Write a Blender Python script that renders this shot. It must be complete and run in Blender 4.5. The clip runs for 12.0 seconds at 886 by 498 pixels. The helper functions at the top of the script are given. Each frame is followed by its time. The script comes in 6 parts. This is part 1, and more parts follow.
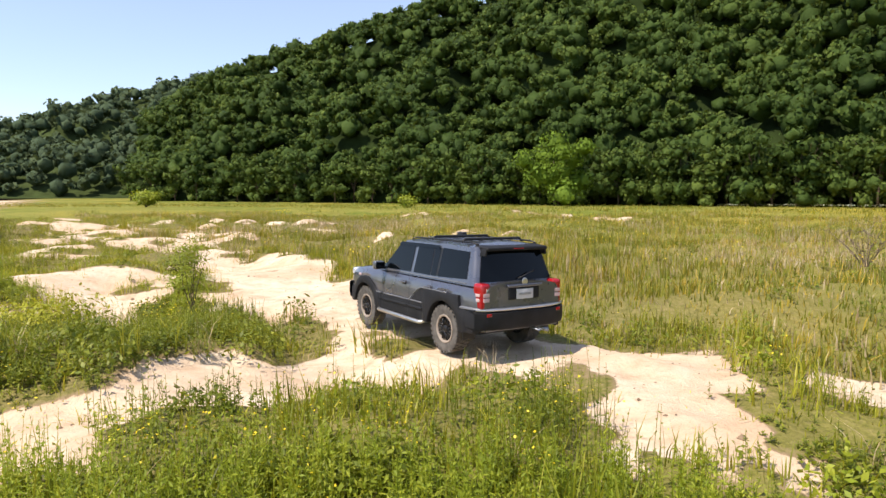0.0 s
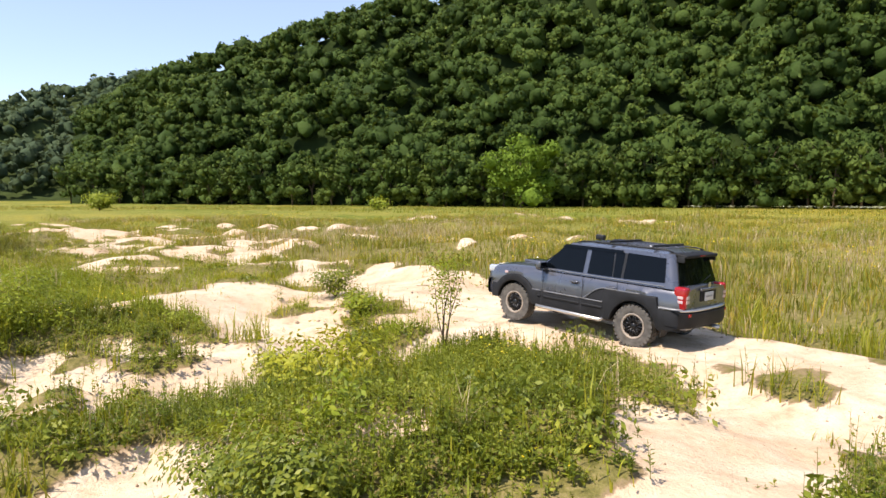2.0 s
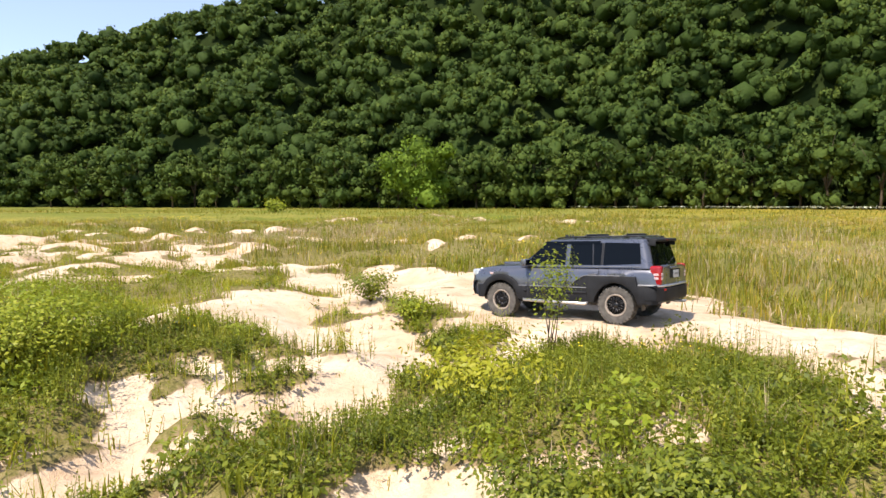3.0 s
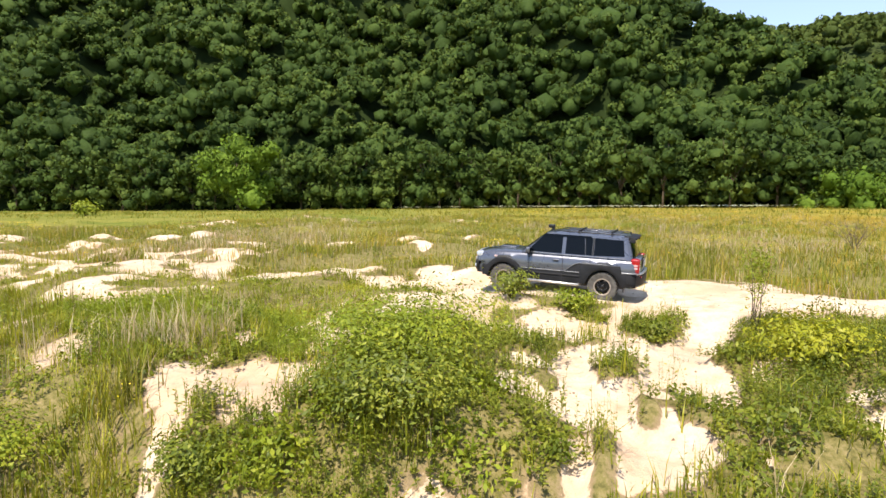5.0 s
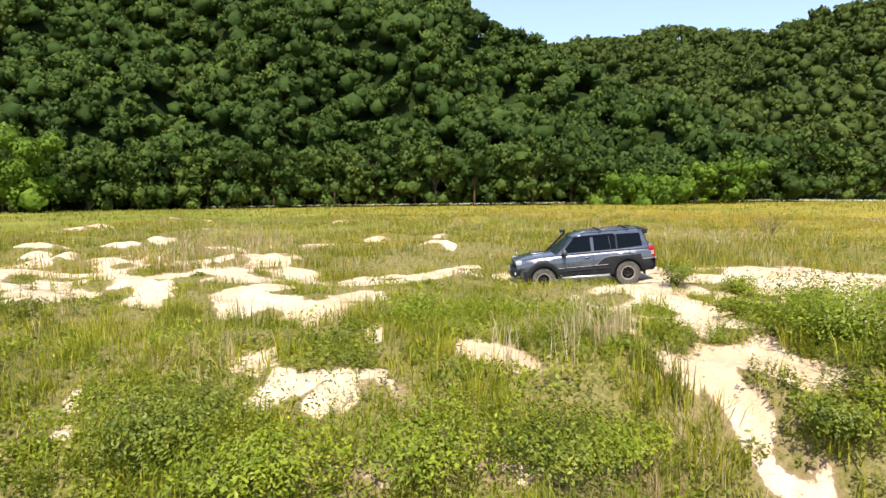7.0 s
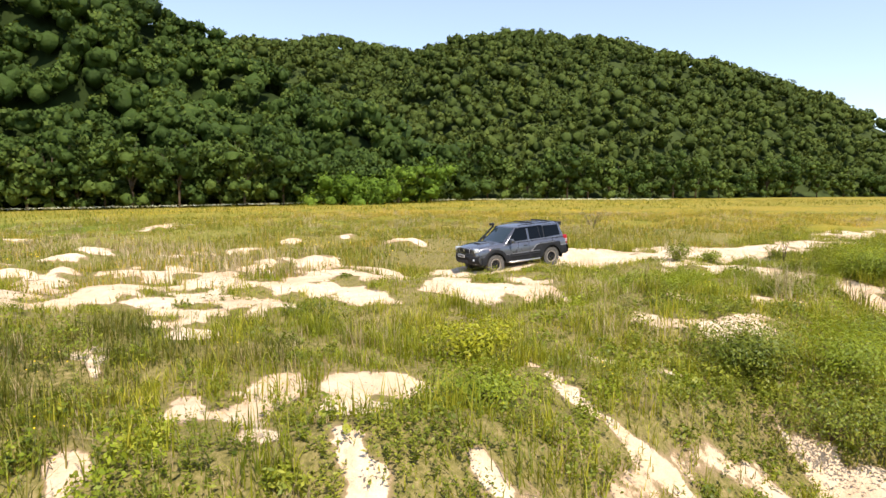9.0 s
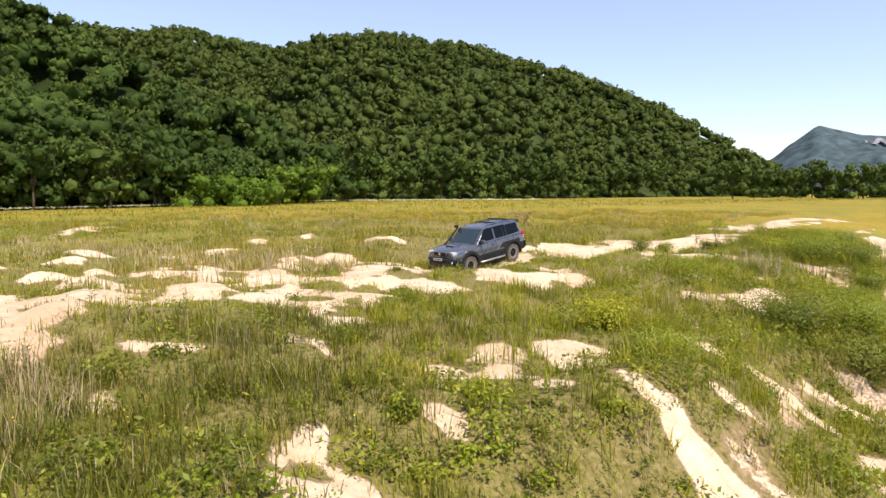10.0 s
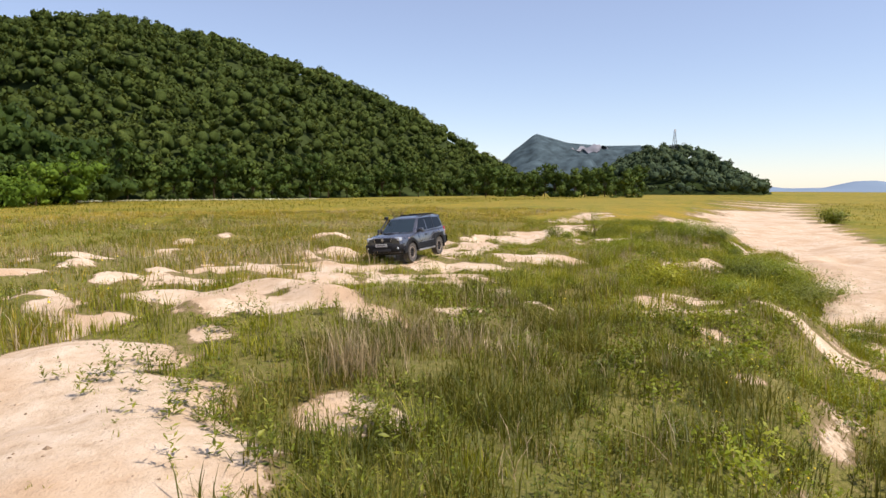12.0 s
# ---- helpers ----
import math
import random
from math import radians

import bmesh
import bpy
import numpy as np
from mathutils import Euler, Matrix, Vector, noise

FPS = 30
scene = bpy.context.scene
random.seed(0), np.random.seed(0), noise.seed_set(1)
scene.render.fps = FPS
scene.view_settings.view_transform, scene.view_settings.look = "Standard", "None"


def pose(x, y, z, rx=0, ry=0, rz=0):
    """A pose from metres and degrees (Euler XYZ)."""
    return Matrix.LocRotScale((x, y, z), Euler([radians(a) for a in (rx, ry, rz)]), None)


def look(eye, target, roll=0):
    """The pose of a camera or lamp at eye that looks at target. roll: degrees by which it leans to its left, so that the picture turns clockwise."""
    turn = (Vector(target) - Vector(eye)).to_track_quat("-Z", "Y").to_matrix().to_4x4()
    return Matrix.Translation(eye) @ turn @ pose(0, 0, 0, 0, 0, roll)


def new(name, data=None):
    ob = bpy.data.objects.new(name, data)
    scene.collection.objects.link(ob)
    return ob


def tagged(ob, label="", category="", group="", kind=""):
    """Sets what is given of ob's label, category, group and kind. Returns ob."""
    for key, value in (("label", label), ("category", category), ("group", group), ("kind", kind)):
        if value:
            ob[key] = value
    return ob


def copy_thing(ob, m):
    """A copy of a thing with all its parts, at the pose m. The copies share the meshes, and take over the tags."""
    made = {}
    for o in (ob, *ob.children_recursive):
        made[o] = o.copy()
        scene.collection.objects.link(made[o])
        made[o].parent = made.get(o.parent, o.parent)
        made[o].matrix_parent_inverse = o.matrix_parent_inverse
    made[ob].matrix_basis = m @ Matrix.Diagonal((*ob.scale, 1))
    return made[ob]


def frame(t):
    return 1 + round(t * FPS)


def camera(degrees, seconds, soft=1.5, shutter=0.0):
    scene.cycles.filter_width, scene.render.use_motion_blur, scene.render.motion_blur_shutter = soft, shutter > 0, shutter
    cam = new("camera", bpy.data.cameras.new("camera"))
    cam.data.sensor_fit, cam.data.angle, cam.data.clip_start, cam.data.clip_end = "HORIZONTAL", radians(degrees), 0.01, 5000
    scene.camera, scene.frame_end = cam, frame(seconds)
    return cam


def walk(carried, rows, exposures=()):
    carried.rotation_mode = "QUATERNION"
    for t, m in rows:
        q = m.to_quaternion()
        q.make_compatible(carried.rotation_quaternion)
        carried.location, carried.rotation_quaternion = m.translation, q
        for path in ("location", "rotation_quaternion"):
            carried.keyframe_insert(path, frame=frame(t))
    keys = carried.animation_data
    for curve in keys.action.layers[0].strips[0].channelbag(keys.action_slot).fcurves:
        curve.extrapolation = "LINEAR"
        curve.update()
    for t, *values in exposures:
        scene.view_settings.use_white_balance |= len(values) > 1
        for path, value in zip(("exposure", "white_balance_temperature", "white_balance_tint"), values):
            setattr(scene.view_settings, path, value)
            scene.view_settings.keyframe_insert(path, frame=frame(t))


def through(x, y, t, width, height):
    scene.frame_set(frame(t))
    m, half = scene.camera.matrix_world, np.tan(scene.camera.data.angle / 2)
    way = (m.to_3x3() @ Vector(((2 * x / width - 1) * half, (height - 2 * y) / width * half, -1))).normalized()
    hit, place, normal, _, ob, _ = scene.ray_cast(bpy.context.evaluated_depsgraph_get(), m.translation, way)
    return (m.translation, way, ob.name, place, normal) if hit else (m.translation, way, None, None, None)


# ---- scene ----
cam = camera(68.5, 12.0)
PATH = [
    (0, pose(0.407, 1.948, 2.725, 84.61, 0.00, 0.47)),
    (0.5, pose(-0.975, 2.702, 2.709, 84.66, 0.00, 1.04)),
    (1, pose(-2.558, 3.325, 2.736, 84.66, 0.00, 0.83)),
    (1.5, pose(-4.227, 3.710, 2.781, 84.70, 0.00, -1.00)),
    (2, pose(-6.151, 4.385, 2.768, 84.77, 0.00, -4.58)),
    (2.5, pose(-8.067, 5.011, 2.739, 84.85, 0.00, -9.63)),
    (3, pose(-9.988, 5.462, 2.721, 84.91, 0.00, -14.97)),
    (5, pose(-18.359, 7.953, 2.813, 84.95, 0.00, -32.82)),
    (5.5, pose(-20.652, 9.267, 2.845, 84.95, 0.00, -36.44)),
    (6, pose(-22.830, 10.809, 2.863, 84.95, 0.00, -40.08)),
    (6.5, pose(-25.158, 12.825, 2.875, 84.93, 0.00, -45.47)),
    (7, pose(-27.687, 14.965, 2.955, 84.80, 0.00, -52.57)),
    (9, pose(-37.101, 27.928, 3.083, 84.84, 0.00, -82.79)),
    (9.5, pose(-38.613, 31.182, 3.099, 84.86, 0.00, -89.00)),
    (10, pose(-39.733, 34.427, 3.089, 84.90, 0.00, -95.29)),
    (10.5, pose(-40.339, 37.480, 3.074, 84.87, 0.00, -101.49)),
    (11, pose(-40.829, 40.585, 3.080, 84.86, 0.00, -107.32)),
    (11.5, pose(-40.951, 43.511, 3.042, 84.90, 0.00, -112.53)),
    (12, pose(-40.828, 46.325, 3.025, 84.89, 0.00, -117.32)),
]
EXPOSURES = [(0.0, 0.57, 6950, 15), (3.0, 0.68, 6950, 15), (7.0, 0.78, 6850, 10), (10.0, 0.54, 7150, 16), (12.0, 0.17, 6950, 18)]
walk(cam, PATH, EXPOSURES)

# world, sun
SUN_AZ, SUN_EL = 236.0, 58.0            # clockwise from +y, degrees
world = bpy.data.worlds.new("sky")
scene.world = world
world.use_nodes = True
wt = world.node_tree
sky = wt.nodes.new("ShaderNodeTexSky")
sky.sky_type = 'NISHITA'
sky.sun_disc = False
sky.sun_elevation = radians(SUN_EL)
sky.sun_rotation = radians(SUN_AZ)
sky.air_density, sky.dust_density, sky.ozone_density = 1.0, 0.15, 5.0
haze = wt.nodes.new("ShaderNodeMix")     # thin bright haze all over the sky
haze.data_type = 'RGBA'
haze.inputs[0].default_value = 0.20
haze.inputs[7].default_value = (4.6, 4.8, 5.6, 1)
wt.links.new(sky.outputs[0], haze.inputs[6])
wt.links.new(haze.outputs[2], wt.nodes["Background"].inputs[0])
wt.nodes["Background"].inputs[1].default_value = 0.15
sun = new("sun", bpy.data.lights.new("sun", 'SUN'))
sun.data.energy, sun.data.angle, sun.data.color = 4.6, radians(0.55), (1.0, 0.95, 0.87)
d = Vector((math.sin(radians(SUN_AZ)) * math.cos(radians(SUN_EL)), math.cos(radians(SUN_AZ)) * math.cos(radians(SUN_EL)), math.sin(radians(SUN_EL))))
sun.matrix_world = look(d * 50, (0, 0, 0))


# ---- materials ----
class Mat:
    """A small wrapper round a node material."""

    def __init__(self, name, rough=0.8, metal=0.0, spec=0.3):
        self.m = bpy.data.materials.new(name)
        self.m.use_nodes = True
        self.t = self.m.node_tree
        self.b = self.t.nodes["Principled BSDF"]
        self.b.inputs["Roughness"].default_value = rough
        self.b.inputs["Metallic"].default_value = metal
        self.b.inputs["Specular IOR Level"].default_value = spec
        self.co = self.t.nodes.new("ShaderNodeTexCoord").outputs["Object"]

    def node(self, kind, **inputs):
        n = self.t.nodes.new(kind)
        for k, v in inputs.items():
            self.put(n.inputs[k], v)
        return n

    def put(self, socket, v):
        if isinstance(v, bpy.types.NodeSocket):
            self.t.links.new(v, socket)
        else:
            socket.default_value = v

    def noise(self, scale, detail=4.0, rough=0.55, vec=None):
        n = self.node("ShaderNodeTexNoise", Scale=scale, Detail=detail, Roughness=rough)
        self.t.links.new(vec or self.co, n.inputs["Vector"])
        return n.outputs["Fac"]

    def ramp(self, fac, *stops):
        n = self.t.nodes.new("ShaderNodeValToRGB")
        e = n.color_ramp.elements
        while len(e) < len(stops):
            e.new(0.5)
        for el, (p, c) in zip(e, stops):
            el.position = p
            el.color = (*c, 1) if len(c) == 3 else c
        self.t.links.new(fac, n.inputs["Fac"])
        return n.outputs["Color"]

    def mix(self, fac, a, b, mode='MIX'):
        n = self.t.nodes.new("ShaderNodeMix")
        n.data_type, n.blend_type = 'RGBA', mode
        self.put(n.inputs[0], fac)
        for i, v in ((6, a), (7, b)):
            self.put(n.inputs[i], (*v, 1) if isinstance(v, tuple) and len(v) == 3 else v)
        return n.outputs[2]

    def math(self, op, a, b=0.0):
        n = self.t.nodes.new("ShaderNodeMath")
        n.operation = op
        self.put(n.inputs[0], a), self.put(n.inputs[1], b)
        return n.outputs[0]

    def bump(self, height, strength, dist):
        n = self.node("ShaderNodeBump", Strength=strength, Distance=dist, Height=height)
        self.t.links.new(n.outputs[0], self.b.inputs["Normal"])

    def base(self, c):
        self.put(self.b.inputs["Base Color"], (*c, 1) if isinstance(c, tuple) else c)
        return self


def random_island(m):
    return m.t.nodes.new("ShaderNodeNewGeometry").outputs["Random Per Island"]


def leaf_mat(name, dark, mid, light, through=0.35, patch=0.25, rough=0.5, crown=False):
    """Leaves: colour differs from leaf to leaf and from patch to patch, and lets light through."""
    m = Mat(name, rough, 0, 0.10 if crown else 0.30)
    r = random_island(m)
    big = m.noise(patch, 3)
    if not crown:
        big = m.math('ADD', m.math('MULTIPLY', big, 0.55), m.math('MULTIPLY', m.noise(patch * 6, 3), 0.45))
    big = m.math('ADD', m.math('MULTIPLY', m.math('SUBTRACT', big, 0.5), 1.9 if crown else 3.0), 0.5)
    if crown:
        # Crown speckle: the dark gaps among the leaves are put into the colour.
        big = m.math('ADD', m.math('MULTIPLY', big, 0.45), m.math('MULTIPLY', m.noise(0.9, 5, 0.7), 0.55))
        m.bump(m.noise(1.3, 4, 0.7), 0.6, 0.8)
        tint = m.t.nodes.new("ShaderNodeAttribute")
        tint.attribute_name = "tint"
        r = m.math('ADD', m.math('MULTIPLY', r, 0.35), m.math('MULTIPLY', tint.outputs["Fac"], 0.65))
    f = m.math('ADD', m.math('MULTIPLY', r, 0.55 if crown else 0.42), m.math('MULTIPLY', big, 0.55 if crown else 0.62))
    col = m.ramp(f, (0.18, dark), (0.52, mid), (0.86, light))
    m.base(col)
    tr = m.node("ShaderNodeBsdfTranslucent", Color=m.mix(0.5, col, (light[0] * 1.5, light[1] * 1.4, light[2] * 0.8)))
    mx = m.node("ShaderNodeMixShader", Fac=through)
    m.t.links.new(m.b.outputs[0], mx.inputs[1])
    m.t.links.new(tr.outputs[0], mx.inputs[2])
    m.t.links.new(mx.outputs[0], m.t.nodes["Material Output"].inputs["Surface"])
    return m.m


def ground_mat():
    m = Mat("sand_and_meadow_soil", 0.95, 0, 0.12)
    sand = m.t.nodes.new("ShaderNodeAttribute")
    sand.attribute_name = "sand"
    n1, n2, n3 = m.noise(0.35, 5), m.noise(2.2, 6, 0.65), m.noise(30, 3)
    n4, n5 = m.noise(0.9, 6, 0.7), m.noise(9, 5, 0.7)
    sandcol = m.ramp(n2, (0.28, (0.44, 0.31, 0.20)), (0.46, (0.60, 0.465, 0.325)), (0.72, (0.71, 0.585, 0.445)))
    sandcol = m.mix(m.ramp(n1, (0.44, (0, 0, 0)), (0.66, (0.85, 0.85, 0.85))), sandcol, (0.50, 0.345, 0.215))
    sandcol = m.mix(m.ramp(n5, (0.56, (0, 0, 0)), (0.72, (0.45, 0.45, 0.45))), sandcol, (0.30, 0.205, 0.125))
    sandcol = m.mix(m.ramp(n3, (0.60, (0, 0, 0)), (0.75, (0.3, 0.3, 0.3))), sandcol, (0.25, 0.18, 0.11))
    patchy, mid = m.noise(0.035, 4), m.noise(0.22, 5, 0.6)
    f = m.math('ADD', m.math('MULTIPLY', patchy, 0.65), m.math('MULTIPLY', mid, 0.4))
    far = m.ramp(f, (0.36, (0.075, 0.115, 0.015)), (0.46, (0.17, 0.195, 0.025)), (0.57, (0.27, 0.245, 0.050)), (0.68, (0.35, 0.285, 0.040)))
    gold = m.t.nodes.new("ShaderNodeAttribute")
    gold.attribute_name = "gold"
    far = m.mix(m.math('MULTIPLY', gold.outputs["Fac"], m.ramp(mid, (0.38, (0.25, 0.25, 0.25)), (0.6, (0.9, 0.9, 0.9)))), far, (0.40, 0.26, 0.035))
    far = m.mix(m.ramp(n3, (0.35, (0.7, 0.7, 0.7)), (0.6, (0, 0, 0))), far, (0.07, 0.08, 0.016))
    soil = m.ramp(n5, (0.3, (0.075, 0.072, 0.020)), (0.5, (0.175, 0.15, 0.050)), (0.7, (0.29, 0.225, 0.105)))
    turf = m.t.nodes.new("ShaderNodeAttribute")
    turf.attribute_name = "turf"
    grass = m.mix(turf.outputs["Fac"], soil, far)
    s = m.math('ADD', sand.outputs["Fac"], m.math('ADD', m.math('MULTIPLY', m.math('SUBTRACT', n4, 0.5), 1.1), m.math('MULTIPLY', m.math('SUBTRACT', n5, 0.5), 0.6)))
    edge = m.ramp(s, (0.40, (0, 0, 0)), (0.50, (1, 1, 1)))
    litter = m.mix(m.noise(6, 4), (0.17, 0.12, 0.06), (0.33, 0.24, 0.14))
    near = m.ramp(s, (0.16, (0, 0, 0)), (0.38, (1, 1, 1)))
    m.base(m.mix(edge, m.mix(near, grass, litter), sandcol))
    h = m.math('ADD', m.math('MULTIPLY', n2, 0.55), m.math('ADD', m.math('MULTIPLY', n5, 0.35), m.math('MULTIPLY', n3, 0.12)))
    m.bump(h, 1.0, 0.10)
    return m.m


def plain(name, col, rough=0.6, metal=0.0, spec=0.4, vary=0.12, scale=6.0, bump=0.0):
    m = Mat(name, rough, metal, spec)
    n = m.noise(scale, 5)
    a = tuple(c * (1 - vary) for c in col)
    b = tuple(min(1, c * (1 + vary)) for c in col)
    m.base(m.ramp(n, (0.3, a), (0.7, b)))
    if bump:
        m.bump(m.noise(scale * 12, 3), bump, 0.01)
    return m.m


GROUND = ground_mat()
GRASS = leaf_mat("grass_blades", (0.07, 0.102, 0.008), (0.212, 0.238, 0.014), (0.44, 0.395, 0.045), 0.35, 0.30)
MEADOW = leaf_mat("meadow_grass", (0.062, 0.104, 0.01), (0.19, 0.215, 0.019), (0.43, 0.32, 0.068), 0.35, 0.09)
# Bank grass whose shaded look from one direction is put into the green.
SHADEGRASS = leaf_mat("shade_toned_bank_grass", (0.038, 0.056, 0.006), (0.108, 0.122, 0.011), (0.27, 0.225, 0.04), 0.30, 0.35)
GOLD = leaf_mat("golden_grass", (0.22, 0.19, 0.018), (0.42, 0.30, 0.035), (0.56, 0.40, 0.08), 0.3, 0.12)
DRY = leaf_mat("dry_straw", (0.28, 0.20, 0.10), (0.42, 0.32, 0.18), (0.54, 0.45, 0.29), 0.2, 0.3)
HERB = leaf_mat("herb_leaves", (0.05, 0.08, 0.008), (0.142, 0.178, 0.014), (0.3, 0.31, 0.035), 0.30, 0.45)
YELLOWISH = leaf_mat("yellow_green_leaves", (0.20, 0.23, 0.012), (0.32, 0.33, 0.02), (0.45, 0.42, 0.04), 0.35, 0.5)
FLOWER = leaf_mat("yellow_petals", (0.60, 0.42, 0.01), (0.75, 0.55, 0.015), (0.80, 0.65, 0.05), 0.2, 0.5)
WHITEFLOWER = leaf_mat("pale_flower_heads", (0.45, 0.48, 0.30), (0.60, 0.62, 0.45), (0.72, 0.73, 0.6), 0.2, 0.2)
FOREST = leaf_mat("forest_leaves", (0.02, 0.039, 0.009), (0.054, 0.092, 0.018), (0.132, 0.178, 0.034), 0.18, 0.03, 0.6, True)
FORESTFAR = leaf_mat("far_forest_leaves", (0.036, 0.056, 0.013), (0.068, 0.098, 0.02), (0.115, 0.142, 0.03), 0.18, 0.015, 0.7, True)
# Aerial haze is mixed into these greens: paler and bluer than near leaves.
FORESTHAZE = leaf_mat("haze_tinted_forest_leaves", (0.045, 0.072, 0.04), (0.068, 0.1, 0.05), (0.105, 0.138, 0.062), 0.18, 0.015, 0.8, True)
BRIGHT = leaf_mat("light_green_leaves", (0.09, 0.132, 0.009), (0.205, 0.262, 0.015), (0.36, 0.375, 0.035), 0.33, 0.15, 0.55)
BRIGHTCROWN = leaf_mat("light_green_crown", (0.055, 0.105, 0.012), (0.105, 0.18, 0.02), (0.19, 0.28, 0.035), 0.25, 0.15, 0.55, True)
# Ground under the trees; its dark colours include the shade between crowns.
HILLSOIL_SHADE = plain("forest_floor_gap_shade", (0.020, 0.032, 0.009), 1.0, 0, 0.05, 0.3, 0.2)
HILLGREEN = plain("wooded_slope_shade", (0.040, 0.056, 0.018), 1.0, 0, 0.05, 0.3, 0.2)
BARK = plain("bark", (0.10, 0.075, 0.05), 0.95, 0, 0.1, 0.3, 3.0)
DEADWOOD = plain("dead_twigs", (0.20, 0.15, 0.10), 0.95, 0, 0.1, 0.25, 4.0)
# Distance haze is painted into both slope colours as a blue tint.
FARHILL = plain("haze_tinted_wooded_slope", (0.060, 0.088, 0.098), 1.0, 0, 0.05, 0.45, 0.06)
FARHILL2 = plain("haze_tinted_horizon_slope", (0.19, 0.26, 0.34), 1.0, 0, 0.05, 0.06, 0.004)
QUARRY = plain("bare_rock", (0.24, 0.24, 0.26), 0.95, 0, 0.1, 0.2, 0.05)
CLOD = plain("earth_clods", (0.24, 0.17, 0.11), 0.95, 0, 0.1, 0.3, 3.0)
STEEL = plain("galvanised_steel", (0.30, 0.32, 0.34), 0.5, 0.6, 0.4)

# ---- the land ----
TX, TY = -0.6, 0.8                       # the track's direction; it lies 8.7 m along (0.8, 0.6)
TRACK_S = [3, 9.6, 13, 15.5, 18.5, 20.8, 22.1, 24.9, 27.5, 28.4, 29.8, 32.6, 34.0, 36.2, 38.5, 42]
TRACK_Z = [0.05, 0.03, -0.03, 0.0, -0.17, 0.07, 0.0, -0.36, 0.0, 0.18, 0.0, -0.32, -0.16, 0.18, 0.08, 0.1]
BANK = [(230, -330), (108, -140), (47, -54), (14, -7), (-3, 1.5), (-10.5, 9.5), (-16, 16.5), (-21, 22), (-27, 28.5), (-32, 35), (-36.5, 41), (-42, 51), (-70, 95)]
# bare sand: x, y, half-length, half-width, degrees, height
SAND_START = [(-2.7, 10.8, 3.1, 1.0, 47, 0), (-4.0, 8.5, 1.7, 0.5, -45, 0), (-3.2, 19.3, 5.3, 1.0, -65, 0), (-6.9, 25.0, 6.5, 0.7, -68, 0), (3.1, 10.0, 1.9, 0.9,
    -77, 0), (3.8, 8.8, 0.9, 0.5, -88, 0), (4.0, 12.0, 1.6, 1.2, -59, 0), (6.1, 11.0, 0.9, 0.4, 14, 0), (4.1, 7.9, 0.6, 0.2, 9, 0), (2.2, 8.3, 0.4, 0.2, -83, 0),
    (-11.0, 19.9, 1.0, 0.6, 85, 0)]
SAND_RISE = [(-2.6, 10.0, 2.2, 0.6, 24, 0), (-1.1, 11.6, 1.8, 0.9, 22, 0), (-10.0, 19.6, 1.2, 0.6, 83, 0.1), (-8.8, 11.4, 1.2, 0.8, -55, 0), (-7.3, 11.0, 0.6, 0.2,
    -49, 0), (-4.6, 23.2, 3.5, 1.1, -60, 0), (-8.6, 27.1, 2.1, 0.8, -59, 0.1), (-12.8, 35.1, 2.6, 1.2, -77, 0.35), (-15.7, 34.3, 2.6, 0.9, -68, 0.2), (0.9, 14.1,
    2.3, 0.9, -77, 0)]
SAND_GULLY = [(-8.7, 18.7, 2.4, 1.0, 83, 0), (-10.2, 16.0, 1.3, 0.4, 58, 0), (-11.3, 14.8, 1.4, 0.4, 58, 0), (-10.7, 13.5, 1.4, 0.3, 65, 0), (-11.9, 13.4, 1.0, 0.3,
    68, 0), (-7.6, 11.0, 0.4, 0.3, 24, 0), (-6.3, 10.9, 0.7, 0.3, 51, 0), (-8.2, 12.4, 0.4, 0.3, -55, 0), (-5.6, 22.3, 3.4, 1.1, -90, 0), (-0.7, 16.1, 2.1, 1.3, -72,
    0), (-1.2, 13.2, 1.1, 0.3, 41, 0), (-8.6, 28.1, 1.5, 0.7, 57, 0.2), (-14.8, 33.0, 1.6, 0.8, -82, 0.25)]
SAND_HUMPS = [(-12.3, 35.0, 2.6, 1.2, -77, 0.4), (-19.2, 40.6, 2.3, 1.0, -79, 0.35), (-10.4, 36.3, 0.9, 0.8, 69, 0.4), (-11.4, 47.4, 0.7, 0.5, -36, 0.3), (-8.3,
    48.4, 1.7, 0.6, 76, 0.3), (-14.5, 50.2, 2.6, 0.6, -85, 0.3), (-19.2, 57.0, 1.0, 0.7, -70, 0.3), (-2.7, 34.2, 1.1, 0.4, 77, 0.3), (1.4, 41.9, 0.7, 0.4, -61, 0.3),
    (-7.8, 44.1, 1.0, 0.8, 11, 0.2), (14.8, 80.7, 5.3, 0.8, 63, 0.3)]
SAND_FAN = [(-7.5, 17.5, 3.4, 1.3, 42, 0), (-3.5, 19.6, 2.6, 2.0, 9, 0), (-1.2, 20.1, 1.4, 0.9, 18, 0), (-11.1, 14.9, 2.4, 0.7, 46, 0), (-11.1, 13.6, 1.8, 0.6, 39,
    0), (-9.3, 14.0, 0.9, 0.3, 38, 0), (-12.5, 13.3, 0.7, 0.5, 21, 0), (-13.2, 20.3, 1.8, 0.4, 54, 0), (-15.1, 17.4, 1.4, 0.8, 61, 0), (-16.1, 16.9, 0.9, 0.7, 85,
    0), (-16.6, 16.9, 0.5, 0.2, -79, 0), (-12.0, 15.7, 0.9, 0.4, 50, 0), (-11.2, 16.6, 0.5, 0.3, -31, 0), (-7.4, 14.3, 0.9, 0.3, 27, 0)]
